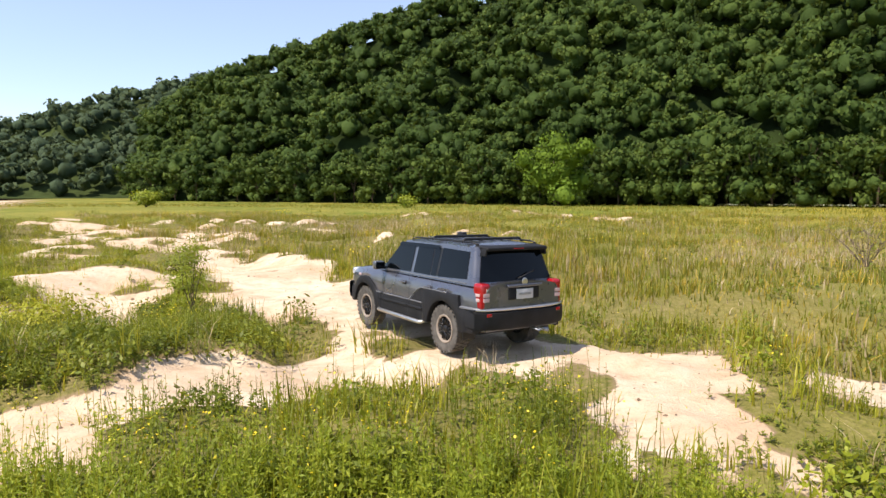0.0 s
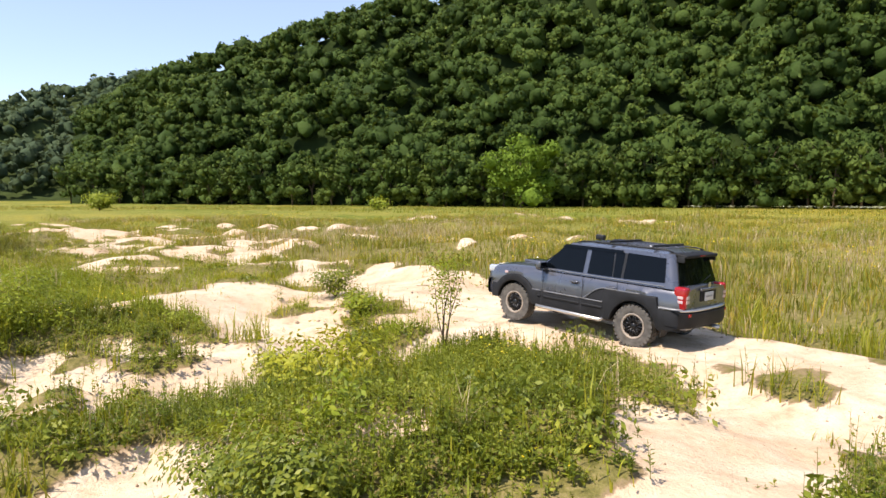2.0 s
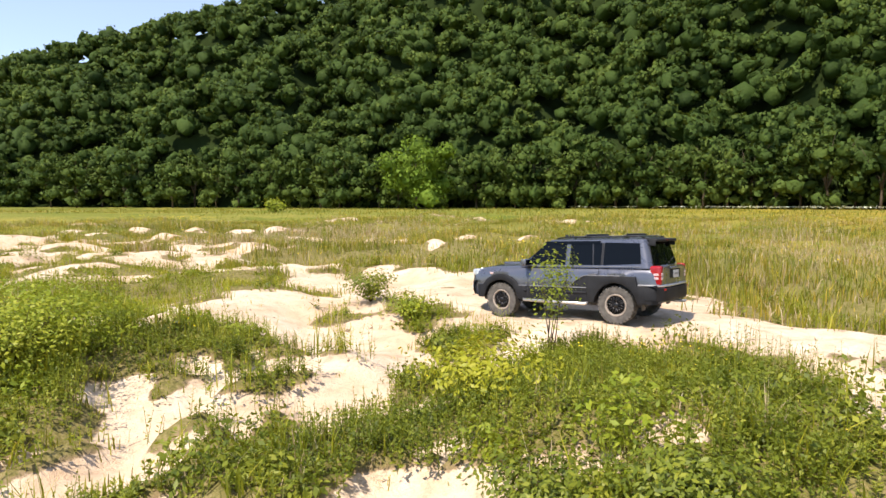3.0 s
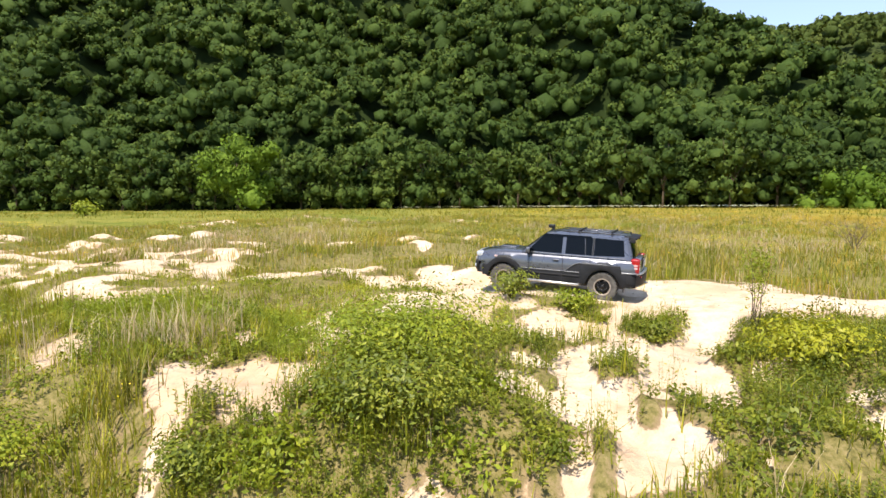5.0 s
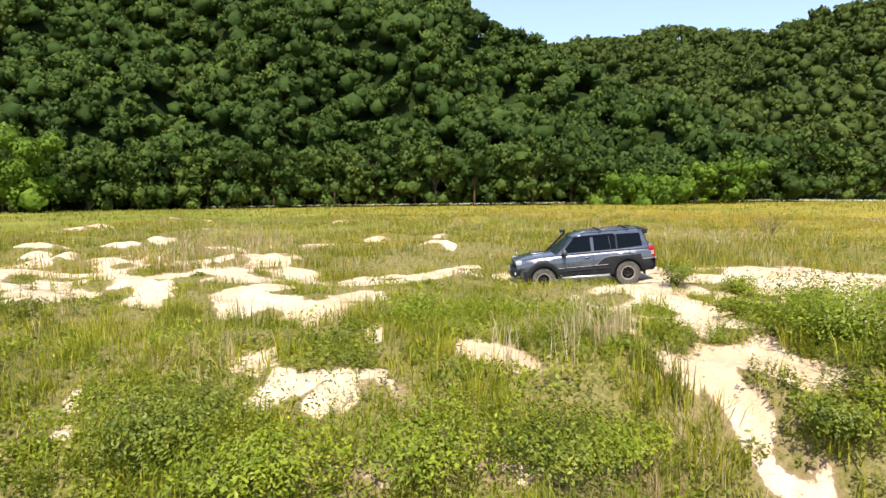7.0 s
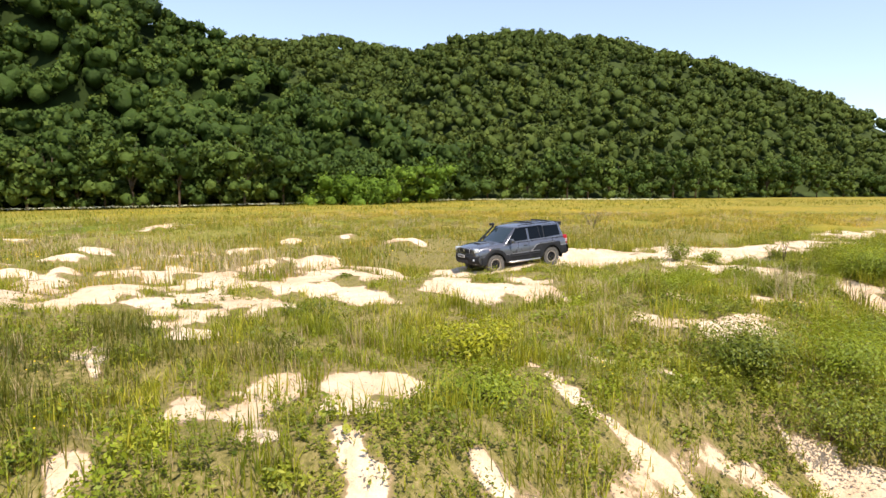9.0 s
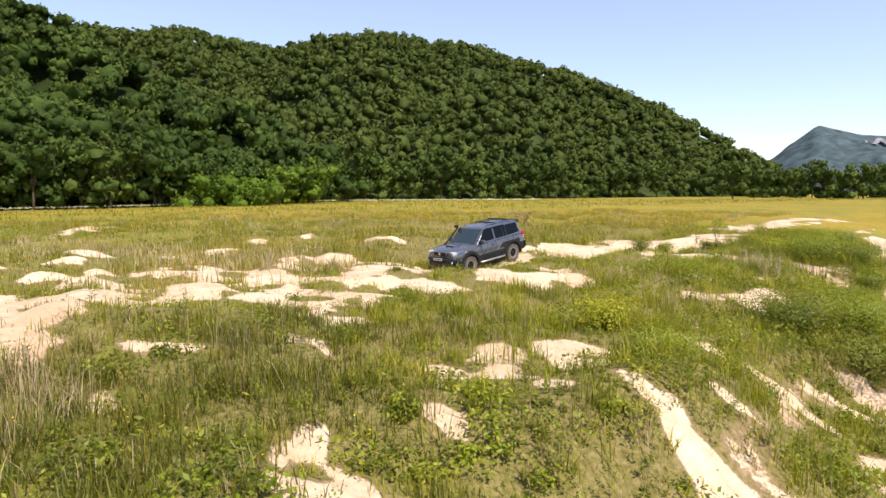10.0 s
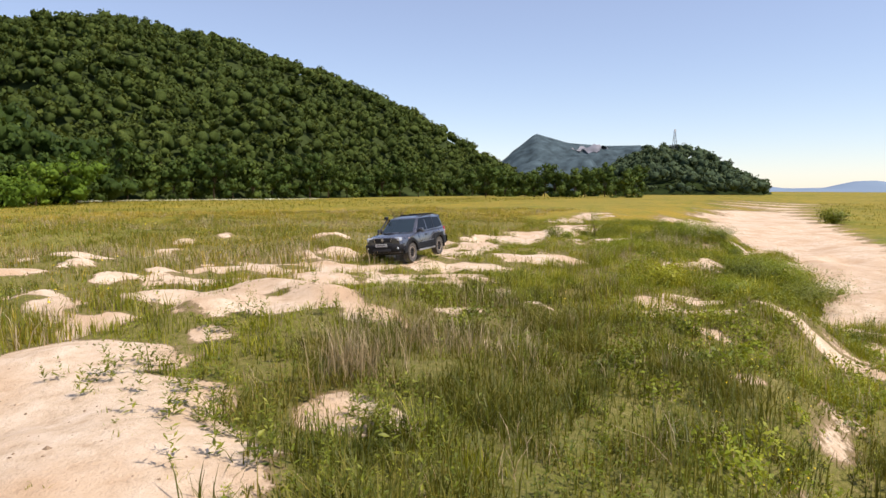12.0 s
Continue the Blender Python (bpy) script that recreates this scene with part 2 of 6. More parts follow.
SAND_MIDST = [(-15.3, 18.1, 1.1, 0.9, 32, 0), (-16.8, 17.1, 0.7, 0.3, 52, 0), (-12.2, 19.5, 1.9, 0.4, 42, 0), (-10.2, 21.5, 1.9, 0.7, 23, 0), (-13.4, 20.8, 2.0, 0.3,
    47, 0), (-15.9, 16.3, 1.0, 0.2, 42, 0), (-3.1, 18.6, 3.5, 1.8, 17, 0), (-7.4, 16.0, 3.9, 0.8, 29, 0), (-11.5, 14.1, 2.3, 0.3, 24, 0), (-10.2, 15.7, 1.7, 0.4, 26,
    0), (-20.2, 23.3, 1.2, 0.6, 84, 0.12), (-17.0, 28.7, 1.9, 1.3, -75, 0.15), (-17.9, 21.2, 0.9, 0.3, 67, 0)]
SAND_BARS = [(-19.5, 39.5, 0.9, 0.6, 39, 0.3), (-8.1, 26.6, 1.5, 0.9, 21, 0), (-19.3, 42.6, 0.4, 0.4, 33, 0.3), (-15.4, 44.7, 1.0, 0.6, 49, 0.4), (-11.9, 47.4, 0.8,
    0.4, -38, 0.35), (-10.8, 36.6, 0.8, 0.6, 77, 0.4), (-9.6, 47.6, 1.2, 0.5, 68, 0.3), (-2.9, 44.1, 1.6, 0.9, -75, 0.15)]
SAND_CUT = [(-15.8, 18.1, 1.5, 0.7, 7, 0), (-17.0, 17.2, 1.2, 0.2, 65, 0), (-17.3, 16.5, 0.6, 0.2, -88, 0), (-10.5, 20.7, 3.6, 1.5, 25, 0), (-13.2, 19.0, 1.9, 0.3,
    18, 0), (-2.0, 18.3, 3.4, 1.6, 30, 0), (-4.6, 16.5, 1.6, 0.5, 3, 0), (-20.4, 23.2, 0.8, 0.8, -79, 0), (-21.0, 22.4, 0.5, 0.3, -64, 0), (-21.6, 23.3, 0.5, 0.4,
    26, 0), (-17.0, 27.5, 0.8, 0.5, -63, 0.05), (-18.7, 23.5, 0.6, 0.2, 47, 0), (-17.8, 21.1, 0.5, 0.3, 32, 0), (-23.4, 25.7, 1.4, 0.2, 60, 0)]
SAND_CREST = [(-26.6, 31.5, 1.2, 0.6, -70, 0), (-28.0, 31.9, 1.1, 0.5, 25, 0), (-26.0, 30.4, 0.9, 0.6, -77, 0), (-29.3, 30.0, 0.6, 0.2, 40, 0), (-25.6, 27.2, 1.2,
    0.2, 26, 0), (-20.7, 24.6, 0.8, 0.7, -35, 0.1), (-26.6, 26.1, 0.8, 0.2, 63, 0), (-24.8, 22.5, 0.8, 0.3, 59, 0), (-29.0, 28.4, 0.4, 0.2, 71, 0), (-27.9, 33.1,
    0.8, 0.3, 33, 0), (-16.5, 30.3, 1.0, 0.8, -24, 0), (-5.1, 24.4, 1.5, 0.9, -59, 0), (-1.3, 21.0, 2.0, 1.2, -5, 0), (-7.3, 19.5, 2.2, 0.7, -21, 0), (11.0, 5.8,
    3.6, 2.0, -25, 0)]
SAND_SHELF = [(-15.4, 40.4, 1.4, 1.0, 63, 0.15), (-18.2, 37.8, 2.6, 1.2, 47, 0), (-20.2, 41.6, 1.8, 1.0, 16, 0.1), (-17.7, 43.9, 2.6, 0.9, 37, 0.1), (-15.2, 28.1,
    2.3, 0.8, -12, 0), (-22.6, 35.7, 1.6, 0.5, 29, 0), (-26.1, 35.9, 0.8, 0.3, 38, 0), (-30.1, 33.5, 0.4, 0.2, 39, 0)]
SAND_TOE = [(-31.4, 35.5, 1.4, 0.3, -5, 0), (-32.4, 34.8, 1.0, 0.3, -3, 0), (-33.3, 36.3, 0.3, 0.2, -87, 0), (-26.9, 30.9, 1.6, 0.9, -30, 0.05), (-30.5, 29.4, 0.7,
    0.4, 34, 0), (-31.5, 29.1, 1.1, 0.4, -14, 0), (-25.0, 22.4, 0.6, 0.4, -1, 0), (-22.8, 42.0, 2.6, 0.9, 11, 0.4), (-25.6, 42.4, 2.3, 1.1, 43, 0.1), (-26.9, 38.7,
    0.9, 0.4, -76, 0.05), (-16.1, 46.0, 0.8, 0.5, -79, 0.25), (-29.2, 38.9, 0.9, 0.2, 19, 0), (20.9, -6.1, 14.0, 1.8, -48, 0.1)]
SAND_LEVEL = [(-17.4, 37.9, 2.6, 1.2, 63, 0), (-22.4, 44.7, 0.8, 0.2, 67, 0.1), (-4.9, 24.9, 3.5, 0.8, -50, 0.1), (-1.7, 20.2, 2.4, 1.7, -66, 0.1), (-10.9, 38.0,
    1.5, 0.7, -17, 0.3), (-5.5, 5.4, 10.5, 1.3, -30, 0), (23.0, -23.2, 10.2, 1.6, -57, 0), (-16.6, 14.9, 1.8, 0.3, 71, 0), (4.0, 39.2, 0.6, 0.6, -73, 0.3)]
SAND_END = [(-27.1, 46.8, 2.4, 1.2, 40, 0.2), (-31.0, 46.6, 3.8, 1.7, 8, 0.25), (-33.4, 47.3, 2.6, 1.2, 19, 0.2), (-32.0, 43.3, 1.0, 0.7, 35, 0.12), (-23.8, 43.7,
    2.4, 1.2, -22, 0.35), (-23.5, 46.5, 1.6, 0.8, 24, 0.15), (-27.0, 41.0, 1.2, 0.4, -85, 0), (-20.1, 36.6, 2.4, 2.1, -60, 0), (-5.6, 23.4, 3.6, 1.8, -61, 0.1),
    (-20.2, 48.1, 1.4, 0.6, 29, 0.1), (-35.0, 48.6, 2.6, 1.8, 10, 0.1)]
SAND_FAR = [(4.5, 62, 3, 1.0, 5, 0.3), (-3, 70, 3, 1.0, 5, 0.3), (-24, 66, 2.5, 1.2, 0, 0.3), (14, 58, 2.4, 1.0, 0, 0.3), (10, 78, 4, 1.0, 0, 0.3), (-35, 62, 2.5,
    1.5, 0, 0.3), (-24, 57, 1.6, 1.2, 0, 0.35), (-36, 78, 4, 1.3, 0, 0.35)]
SAND_BELT = [(-34.5, 49.6, 3.4, 2.2, 10, 0.1), (-28.6, 47.2, 2.4, 1.6, 30, 0.15), (-21.5, 40.5, 2.2, 1.0, -30, 0.12), (-17.0, 34.0, 2.4, 0.9, 40, 0.1), (-14.0, 38.2, 2.2, 0.9, -20, 0.15), (-20.8, 45.0, 2.0, 1.0, 10, 0.15), (-11.5, 33.0, 1.8, 0.8, 60, 0.1),
    (-15.0, 41.0, 3.6, 1.4, 51, 0.1), (-13.5, 35.1, 3.6, 1.3, 31, 0.15), (-17.7, 39.2, 3.6, 1.2, -52, 0.1), (-19.8, 37.4, 2.4, 1.0, 20, 0.05), (-11.1, 30.8, 2.6, 0.7, -63, 0),
    (-12.6, 19.8, 1.5, 0.6, 50, 0), (-11.2, 21.1, 1.2, 0.6, 40, 0)]
# thick leafy herbs: x, y, half-length, half-width, degrees
HERB_START = [(-0.7, 7.1, 2.3, 0.6, 1), (1.5, 9.6, 1.8, 0.3, 81), (-5.6, 14.1, 6.9, 2.5, -65), (4.3, 8.1, 0.5, 0.3, 63), (3.9, 8.6, 0.3, 0.2, -66)]
HERB_RISE = [(-6.8, 13.6, 5.2, 3.2, -54), (-5.2, 10.1, 1.3, 0.5, 10), (-7.1, 9.9, 0.5, 0.2, -58), (-12.6, 18.6, 3.2, 1.2, -52), (-0.7, 9.1, 0.6, 0.2, 58)]
HERB_GULLY = [(-12.5, 18.2, 3.0, 2.0, -52), (-13.2, 15.4, 1.6, 0.7, -72), (-6.6, 14.5, 3.8, 2.1, 75), (-7.4, 10.4, 0.4, 0.2, 69), (-5.5, 10.9, 2.0, 0.8, 36), (-9.8,
    12.1, 0.7, 0.6, -38), (-10.0, 15.4, 0.5, 0.3, 76), (-10.7, 13.4, 0.6, 0.2, 71), (-6.7, 19.8, 1.1, 0.5, 77)]
HERB_FAN = [(-14.2, 15.2, 2.0, 1.2, 73), (-16.3, 15.7, 1.1, 0.4, -70), (-13.3, 13.7, 0.7, 0.3, 50), (-6.1, 14.9, 3.8, 1.4, 33), (-9.3, 12.3, 1.6, 0.8, 23), (-10.2,
    15.5, 0.7, 0.2, 45), (-6.6, 17.9, 0.9, 0.4, 39), (-11.1, 13.9, 0.6, 0.2, 50), (-12.5, 13.4, 0.9, 0.2, 45), (-11.2, 12.4, 1.0, 0.2, 38), (-15.6, 21.7, 3.6, 2.3,
    -88)]
HERB_MIDST = [(-14.9, 15.4, 2.0, 1.3, 31), (-16.7, 16.3, 0.5, 0.4, 75), (-12.8, 20.2, 0.7, 0.45, 44), (-13.8, 13.8, 0.3, 0.3, -7), (-6.0, 17.6, 0.7, 0.4, 43), (-10.1,
    15.3, 0.8, 0.2, 21), (-5.0, 15.9, 1.0, 0.5, 12)]
HERB_CUT = [(-16.6, 16.5, 1.1, 0.3, 74), (-10.8, 18.2, 6.1, 1.2, 8), (-14.8, 19.2, 1.3, 0.4, 34), (-7.9, 21.1, 1.8, 0.6, 18), (-15.6, 16.1, 1.4, 0.9, -5), (-19.9,
    23.6, 1.2, 0.7, 89)]
HERB_CREST = [(-29.0, 29.3, 0.7, 0.5, 84), (-29.7, 30.4, 0.3, 0.3, 84), (-27.5, 27.1, 0.7, 0.4, -20), (-24.1, 23.9, 1.6, 1.1, -9), (-23.5, 21.7, 1.4, 0.6, -46)]
HERB_ZONES = HERB_START + HERB_RISE + HERB_GULLY + HERB_FAN + HERB_MIDST + HERB_CUT + HERB_CREST
ISLANDS = [q for q in HERB_ZONES if q[2] * q[3] < 0.9]     # small green islands in the sand
PATCHES = (SAND_START + SAND_RISE + SAND_GULLY + SAND_HUMPS + SAND_FAN + SAND_MIDST + SAND_BARS + SAND_CUT + SAND_CREST + SAND_SHELF + SAND_TOE + SAND_LEVEL + SAND_END + SAND_BELT + SAND_FAR)


def smooth(a, b, x):
    t = np.clip((x - a) / (b - a), 0, 1)
    return t * t * (3 - 2 * t)


class Waves:
    """Smooth random relief from a few dozen sine waves, cheap to read at many places."""

    def __init__(self, seed, size, n=26):
        r = np.random.RandomState(seed)
        a, k = r.rand(n) * 2 * np.pi, 2 * np.pi / (size * (0.5 + 1.1 * r.rand(n)))
        self.kx, self.ky, self.p, self.n = np.cos(a) * k, np.sin(a) * k, r.rand(n) * 6.28, n

    def __call__(self, x, y):
        out = np.zeros_like(x, dtype=float)
        for kx, ky, p in zip(self.kx, self.ky, self.p):
            out += np.sin(kx * x + ky * y + p)
        return out * (2.0 / self.n) ** 0.5


W_BIG, W_MID, W_SMALL, W_EDGE, W_TYPE, W_DENS, W_TUFT = Waves(1, 16), Waves(2, 5), Waves(3, 1.3), Waves(4, 2.4), Waves(5, 6), Waves(6, 3), Waves(7, 1.6)


def bank_distance(x, y):
    """Metres beyond the bank's edge, towards the low ground."""
    best, sign = np.full(x.shape, 1e9), np.zeros(x.shape)
    for (ax, ay), (bx, by) in zip(BANK, BANK[1:]):
        dx, dy = bx - ax, by - ay
        t = np.clip(((x - ax) * dx + (y - ay) * dy) / (dx * dx + dy * dy), 0, 1)
        ex, ey = x - ax - t * dx, y - ay - t * dy
        dist = np.hypot(ex, ey)
        side = np.sign(dx * ey - dy * ex)
        near = dist < best
        best, sign = np.where(near, dist, best), np.where(near, side, sign)
    return best * sign


def herb_zone(x, y, zones=None):
    out = np.zeros(x.shape)
    for px, py, a, b, ang in zones or HERB_ZONES:
        c, s = math.cos(radians(ang)), math.sin(radians(ang))
        r = np.hypot(((x - px) * c + (y - py) * s) / a, (-(x - px) * s + (y - py) * c) / b)
        out = np.maximum(out, 1 - smooth(0.75, 1.10, r + 0.12 * W_EDGE(x, y)))
    return out


def land(x, y):
    """Height of the ground and how bare its sand is, at arrays of places."""
    x, y = np.asarray(x, float), np.asarray(y, float)
    inner = 1 - smooth(60, 140, np.hypot(x + 12, y - 25))
    z = 0.16 * W_BIG(x, y) * inner + 0.09 * W_MID(x, y) * inner
    z = z - 0.0165 * np.clip(y - 48, 0, 170) - 0.10
    bd = bank_distance(x, y) + 0.7 * W_MID(x * 0.8, y * 0.8) * inner
    slope = smooth(-1.2, 4.6, bd)
    rills = np.abs(np.sin((x * 0.8 - y * 0.5) * 1.1 + W_BIG(x, y))) * smooth(0.5, 3, bd) * (1 - smooth(3.5, 5.5, bd))
    z = z - 1.75 * slope - 0.22 * rills * inner
    z = z - 0.16 * smooth(-4.5, -1.5, bd) * (1 - smooth(-0.8, 2.0, bd)) * inner
    sand, mound = np.zeros(x.shape), np.zeros(x.shape)
    wob = 0.34 * W_EDGE(x, y) + 0.20 * W_SMALL(x, y)
    holes = 0.12 + 0.9 * smooth(-0.95, -0.15, 0.7 * W_TUFT(x, y) + 0.6 * W_EDGE(x + 7, y))
    for px, py, a, b, ang, h in PATCHES:
        c, s = math.cos(radians(ang)), math.sin(radians(ang))
        u, v = ((x - px) * c + (y - py) * s) / a, (-(x - px) * s + (y - py) * c) / b
        r = np.hypot(u, v)
        bare = 1 - smooth(0.80, 1.20, r + wob * (0.35 if px < -25 and py > 42 else 0.75))
        if py > 24 and not (px < -25 and py > 42):
            bare = np.minimum(bare, holes + 0.25 * (h > 0.28))
        sand = np.maximum(sand, bare)
        if h:
            mound = np.maximum(mound, 0.85 * h * (1 - smooth(0.1, 1.6, r + wob * 0.45)))
    z = z + mound
    sand = sand * (1 - herb_zone(x, y, ISLANDS))
    herb = herb_zone(x, y) * (1 - sand)
    z = z + 0.22 * herb * inner * smooth(8, 11, y) * (1 - smooth(17, 20, y))
    # the wide sand road on the low ground
    far_side = (x + 13.7) * 0.78 + (y + 3.8) * 0.62
    road = smooth(3.3, 4.8, bd + 0.8 * wob) * smooth(-3.0, 0.5, far_side + 1.5 * wob)
    sand = np.maximum(sand, road)
    stripes = np.sin((x * 0.62 + y * 0.78) * 2.3 + 1.6 * W_MID(x, y))
    rag = smooth(0.35, 0.9, stripes + 0.3 * W_SMALL(x, y)) * smooth(0.5, 2, bd) * (1 - smooth(7, 9, bd)) * inner
    sand = np.maximum(sand, rag * 0.50)
    # the track on which the car drives
    st, lt = x * TX + y * TY, x * 0.8 + y * 0.6 - 8.68
    on = (1 - smooth(1.15, 2.6, np.abs(lt))) * smooth(2, 6, st) * (1 - smooth(39, 43, st))
    ruts = -0.03 * np.exp(-((np.abs(lt) - 0.78) / 0.22) ** 2)
    z = z * (1 - on) + (np.interp(st, TRACK_S, TRACK_Z) + ruts) * on
    tr = (1 - smooth(0.9, 1.5, np.abs(lt) + 0.6 * wob)) * smooth(6, 9, st) * (1 - smooth(37, 40, st))
    sand = np.maximum(sand, tr * (0.80 - 0.35 * smooth(22, 27, st) + 0.35 * W_EDGE(x * 0.7, y * 0.7)))
    z = z + 0.025 * W_SMALL(x, y) * inner
    return z, np.clip(sand, 0, 1)


def mesh_from(name, verts, faces, mat, smooth_shade=True, normals=None, tint=None):
    me = bpy.data.meshes.new(name)
    verts = np.asarray(verts, np.float32).reshape(-1, 3)
    faces = np.asarray(faces, np.int32)
    k = faces.shape[1]
    me.vertices.add(len(verts))
    me.vertices.foreach_set("co", verts.ravel())
    me.loops.add(faces.size)
    me.loops.foreach_set("vertex_index", faces.ravel())
    me.polygons.add(len(faces))
    me.polygons.foreach_set("loop_start", np.arange(0, faces.size, k, dtype=np.int32))
    me.polygons.foreach_set("use_smooth", np.full(len(faces), smooth_shade))
    me.update(calc_edges=True)
    me.materials.append(mat)
    if tint is not None:
        me.attributes.new("tint", 'FLOAT', 'POINT').data.foreach_set("value", np.asarray(tint, np.float32))
    if normals is not None:
        me.normals_split_custom_set_from_vertices(np.asarray(normals, np.float32).reshape(-1, 3))
    return me


def grid_faces(nx, ny):
    i = np.arange(nx * ny).reshape(ny, nx)
    return np.stack([i[:-1, :-1], i[:-1, 1:], i[1:, 1:], i[1:, :-1]], -1).reshape(-1, 4)


def lines(lo, hi, step, far):
    inner = np.arange(lo, hi + step, step)
    out = np.cumsum(np.geomspace(step * 1.3, far * 0.16, 42))
    return np.concatenate([lo - out[::-1], inner, inner[-1] + out])


def golden(x, y):
    """How much the grass has turned golden: more towards the east of the flat."""
    return smooth(2, 42, x - 0.45 * (y - 26)) * (0.75 + 0.25 * np.sin(0.11 * x + 0.07 * y))


gx, gy = lines(-44, 16, 0.23, 3000), lines(2, 56, 0.23, 3000)
GX, GY = np.meshgrid(gx, gy)
GZ, GS = land(GX.ravel(), GY.ravel())
ground = new("ground", mesh_from("ground", np.stack([GX.ravel(), GY.ravel(), GZ], -1), grid_faces(len(gx), len(gy)), GROUND))
turf = np.clip((np.hypot(GX.ravel() + 14, GY.ravel() - 26) - 17) / 20, 0, 1)
ground.data.attributes.new("turf", 'FLOAT', 'POINT').data.foreach_set("value", turf.astype(np.float32))
ground.data.attributes.new("gold", 'FLOAT', 'POINT').data.foreach_set("value", golden(GX.ravel(), GY.ravel()).astype(np.float32))
at = ground.data.attributes.new("sand", 'FLOAT', 'POINT')
at.data.foreach_set("value", GS.astype(np.float32))
tagged(ground, "pale sandy river flat with patchy meadow and bare mounds", "ground", kind="structure")


# ---- hills: azimuth (degrees clockwise from +y), distance of foot and crest, crest's height ----
class Hill:
    def __init__(self, centre, az, foot, crest, height, rough, seed, base=-2.0, spur=None):
        self.c, self.az, self.f, self.r, self.h, self.g, self.base = centre, az, foot, crest, height, rough, base
        self.spur = spur
        self.w1, self.w2 = Waves(seed, 75), Waves(seed + 50, 26)

    def z(self, x, y):
        dx, dy = x - self.c[0], y - self.c[1]
        a, r = np.degrees(np.arctan2(dx, dy)), np.hypot(dx, dy)
        a = np.where(a < -120, a + 360, a)
        foot, crest, h = (np.interp(a, self.az, v) for v in (self.f, self.r, self.h))
        t = (r - foot) / (crest - foot)
        up = np.where(t < 1, np.clip(t, 0, 1) ** 0.85, np.clip(1 - (t - 1) * 0.8, 0, 1))
        side = np.clip(up, 0, 1) * np.clip(1.0 - up, 0, 1) * 4
        z = self.base + h * up + self.g * side * (self.w1(x, y) + 0.22 * self.w2(x, y))
        if self.spur:
            # a spur that climbs aslant, with a gully on its far side
            line = a - (self.spur[0] + self.spur[1] * np.clip(t, 0, 1.2))
            z = z + smooth(0.12, 0.45, t) * (1 - smooth(0.78, 1.05, t)) * (8 * np.exp(-((line - 1.5) / 3.0) ** 2) - 21 * np.exp(-((line + 4.5) / 3.2) ** 2))
        return z, t

    def sheet(self, name, label, mat, na=90, nr=50, sink=2.6):
        a = np.radians(np.linspace(self.az[0], self.az[-1], na))
        t = np.linspace(-0.04, 2.2, nr)
        A, Tt = np.meshgrid(a, t)
        foot, crest = np.interp(np.degrees(A), self.az, self.f), np.interp(np.degrees(A), self.az, self.r)
        R = foot + Tt * (crest - foot)
        X, Y = self.c[0] + np.sin(A) * R, self.c[1] + np.cos(A) * R
        Z = self.z(X, Y)[0] - sink
        ob = new(name, mesh_from(name, np.stack([X, Y, Z], -1), grid_faces(na, nr), mat))
        return tagged(ob, label, "hill", kind="structure")

    def spots(self, n, rs, t0=0.0, t1=1.12):
        """Places for trees, even over the slope that faces the river."""
        i, jit = np.arange(n), 0.42 / math.sqrt(n)
        ga = np.linspace(self.az[0] + 0.5, self.az[-1] - 0.5, 200)
        f, c = np.interp(ga, self.az, self.f), np.interp(ga, self.az, self.r)
        area = np.cumsum((f + t1 * (c - f)) ** 2 - (f + t0 * (c - f)) ** 2)
        u, w = (i * 0.7548776662 + rs.normal(size=n) * jit) % 1, (i * 0.5698402910 + rs.normal(size=n) * jit) % 1
        a = np.interp(u, area / area[-1], ga)
        f, c = np.interp(a, self.az, self.f), np.interp(a, self.az, self.r)
        lo, hi = f + t0 * (c - f), f + t1 * (c - f)
        r = np.sqrt(lo ** 2 + w * (hi ** 2 - lo ** 2))
        a = np.radians(a)
        x, y = self.c[0] + np.sin(a) * r, self.c[1] + np.cos(a) * r
        return x, y, self.z(x, y)[0], (r - f) / (c - f)


HILL_A = Hill((-15, 10), [-24, -17, -14, -8, -2, 10, 25, 40, 50, 55, 60, 66, 71, 76, 79],
              [300, 268, 258, 243, 228, 205, 190, 178, 168, 165, 163, 165, 168, 172, 176],
              [420, 390, 385, 370, 350, 335, 325, 305, 275, 255, 240, 228, 215, 205, 200],
              [37, 64, 71, 82, 90, 113, 120, 108, 80, 63, 48, 26, 1, 1, 1], 8.0, 11, spur=(-7, 18))
HILL_B = Hill((-38, 31), [58, 66, 73, 80, 89, 97, 107, 113, 118, 121, 124],
              [210, 205, 200, 205, 225, 250, 300, 350, 400, 430, 450],
              [520, 510, 500, 485, 480, 480, 490, 500, 510, 520, 530],
              [111, 105, 109, 98, 110, 102, 80, 58, 36, 19, 7], 5.0, 12, base=0)
HILL_D = Hill((0, 2), [-52, -42, -35, -31, -25, -20.5, -16, -8],
              [430, 420, 410, 400, 390, 380, 370, 360],
              [700, 690, 680, 670, 660, 650, 640, 630],
              [15, 37, 47, 64, 87, 99, 100, 91], 5.0, 13)
HILL_A.sheet("hill_main", "steep wooded hill beside the river flat", HILLSOIL_SHADE, 190, 90)
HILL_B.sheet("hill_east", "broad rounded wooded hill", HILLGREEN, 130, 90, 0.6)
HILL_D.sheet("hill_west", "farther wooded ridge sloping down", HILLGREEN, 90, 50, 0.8)
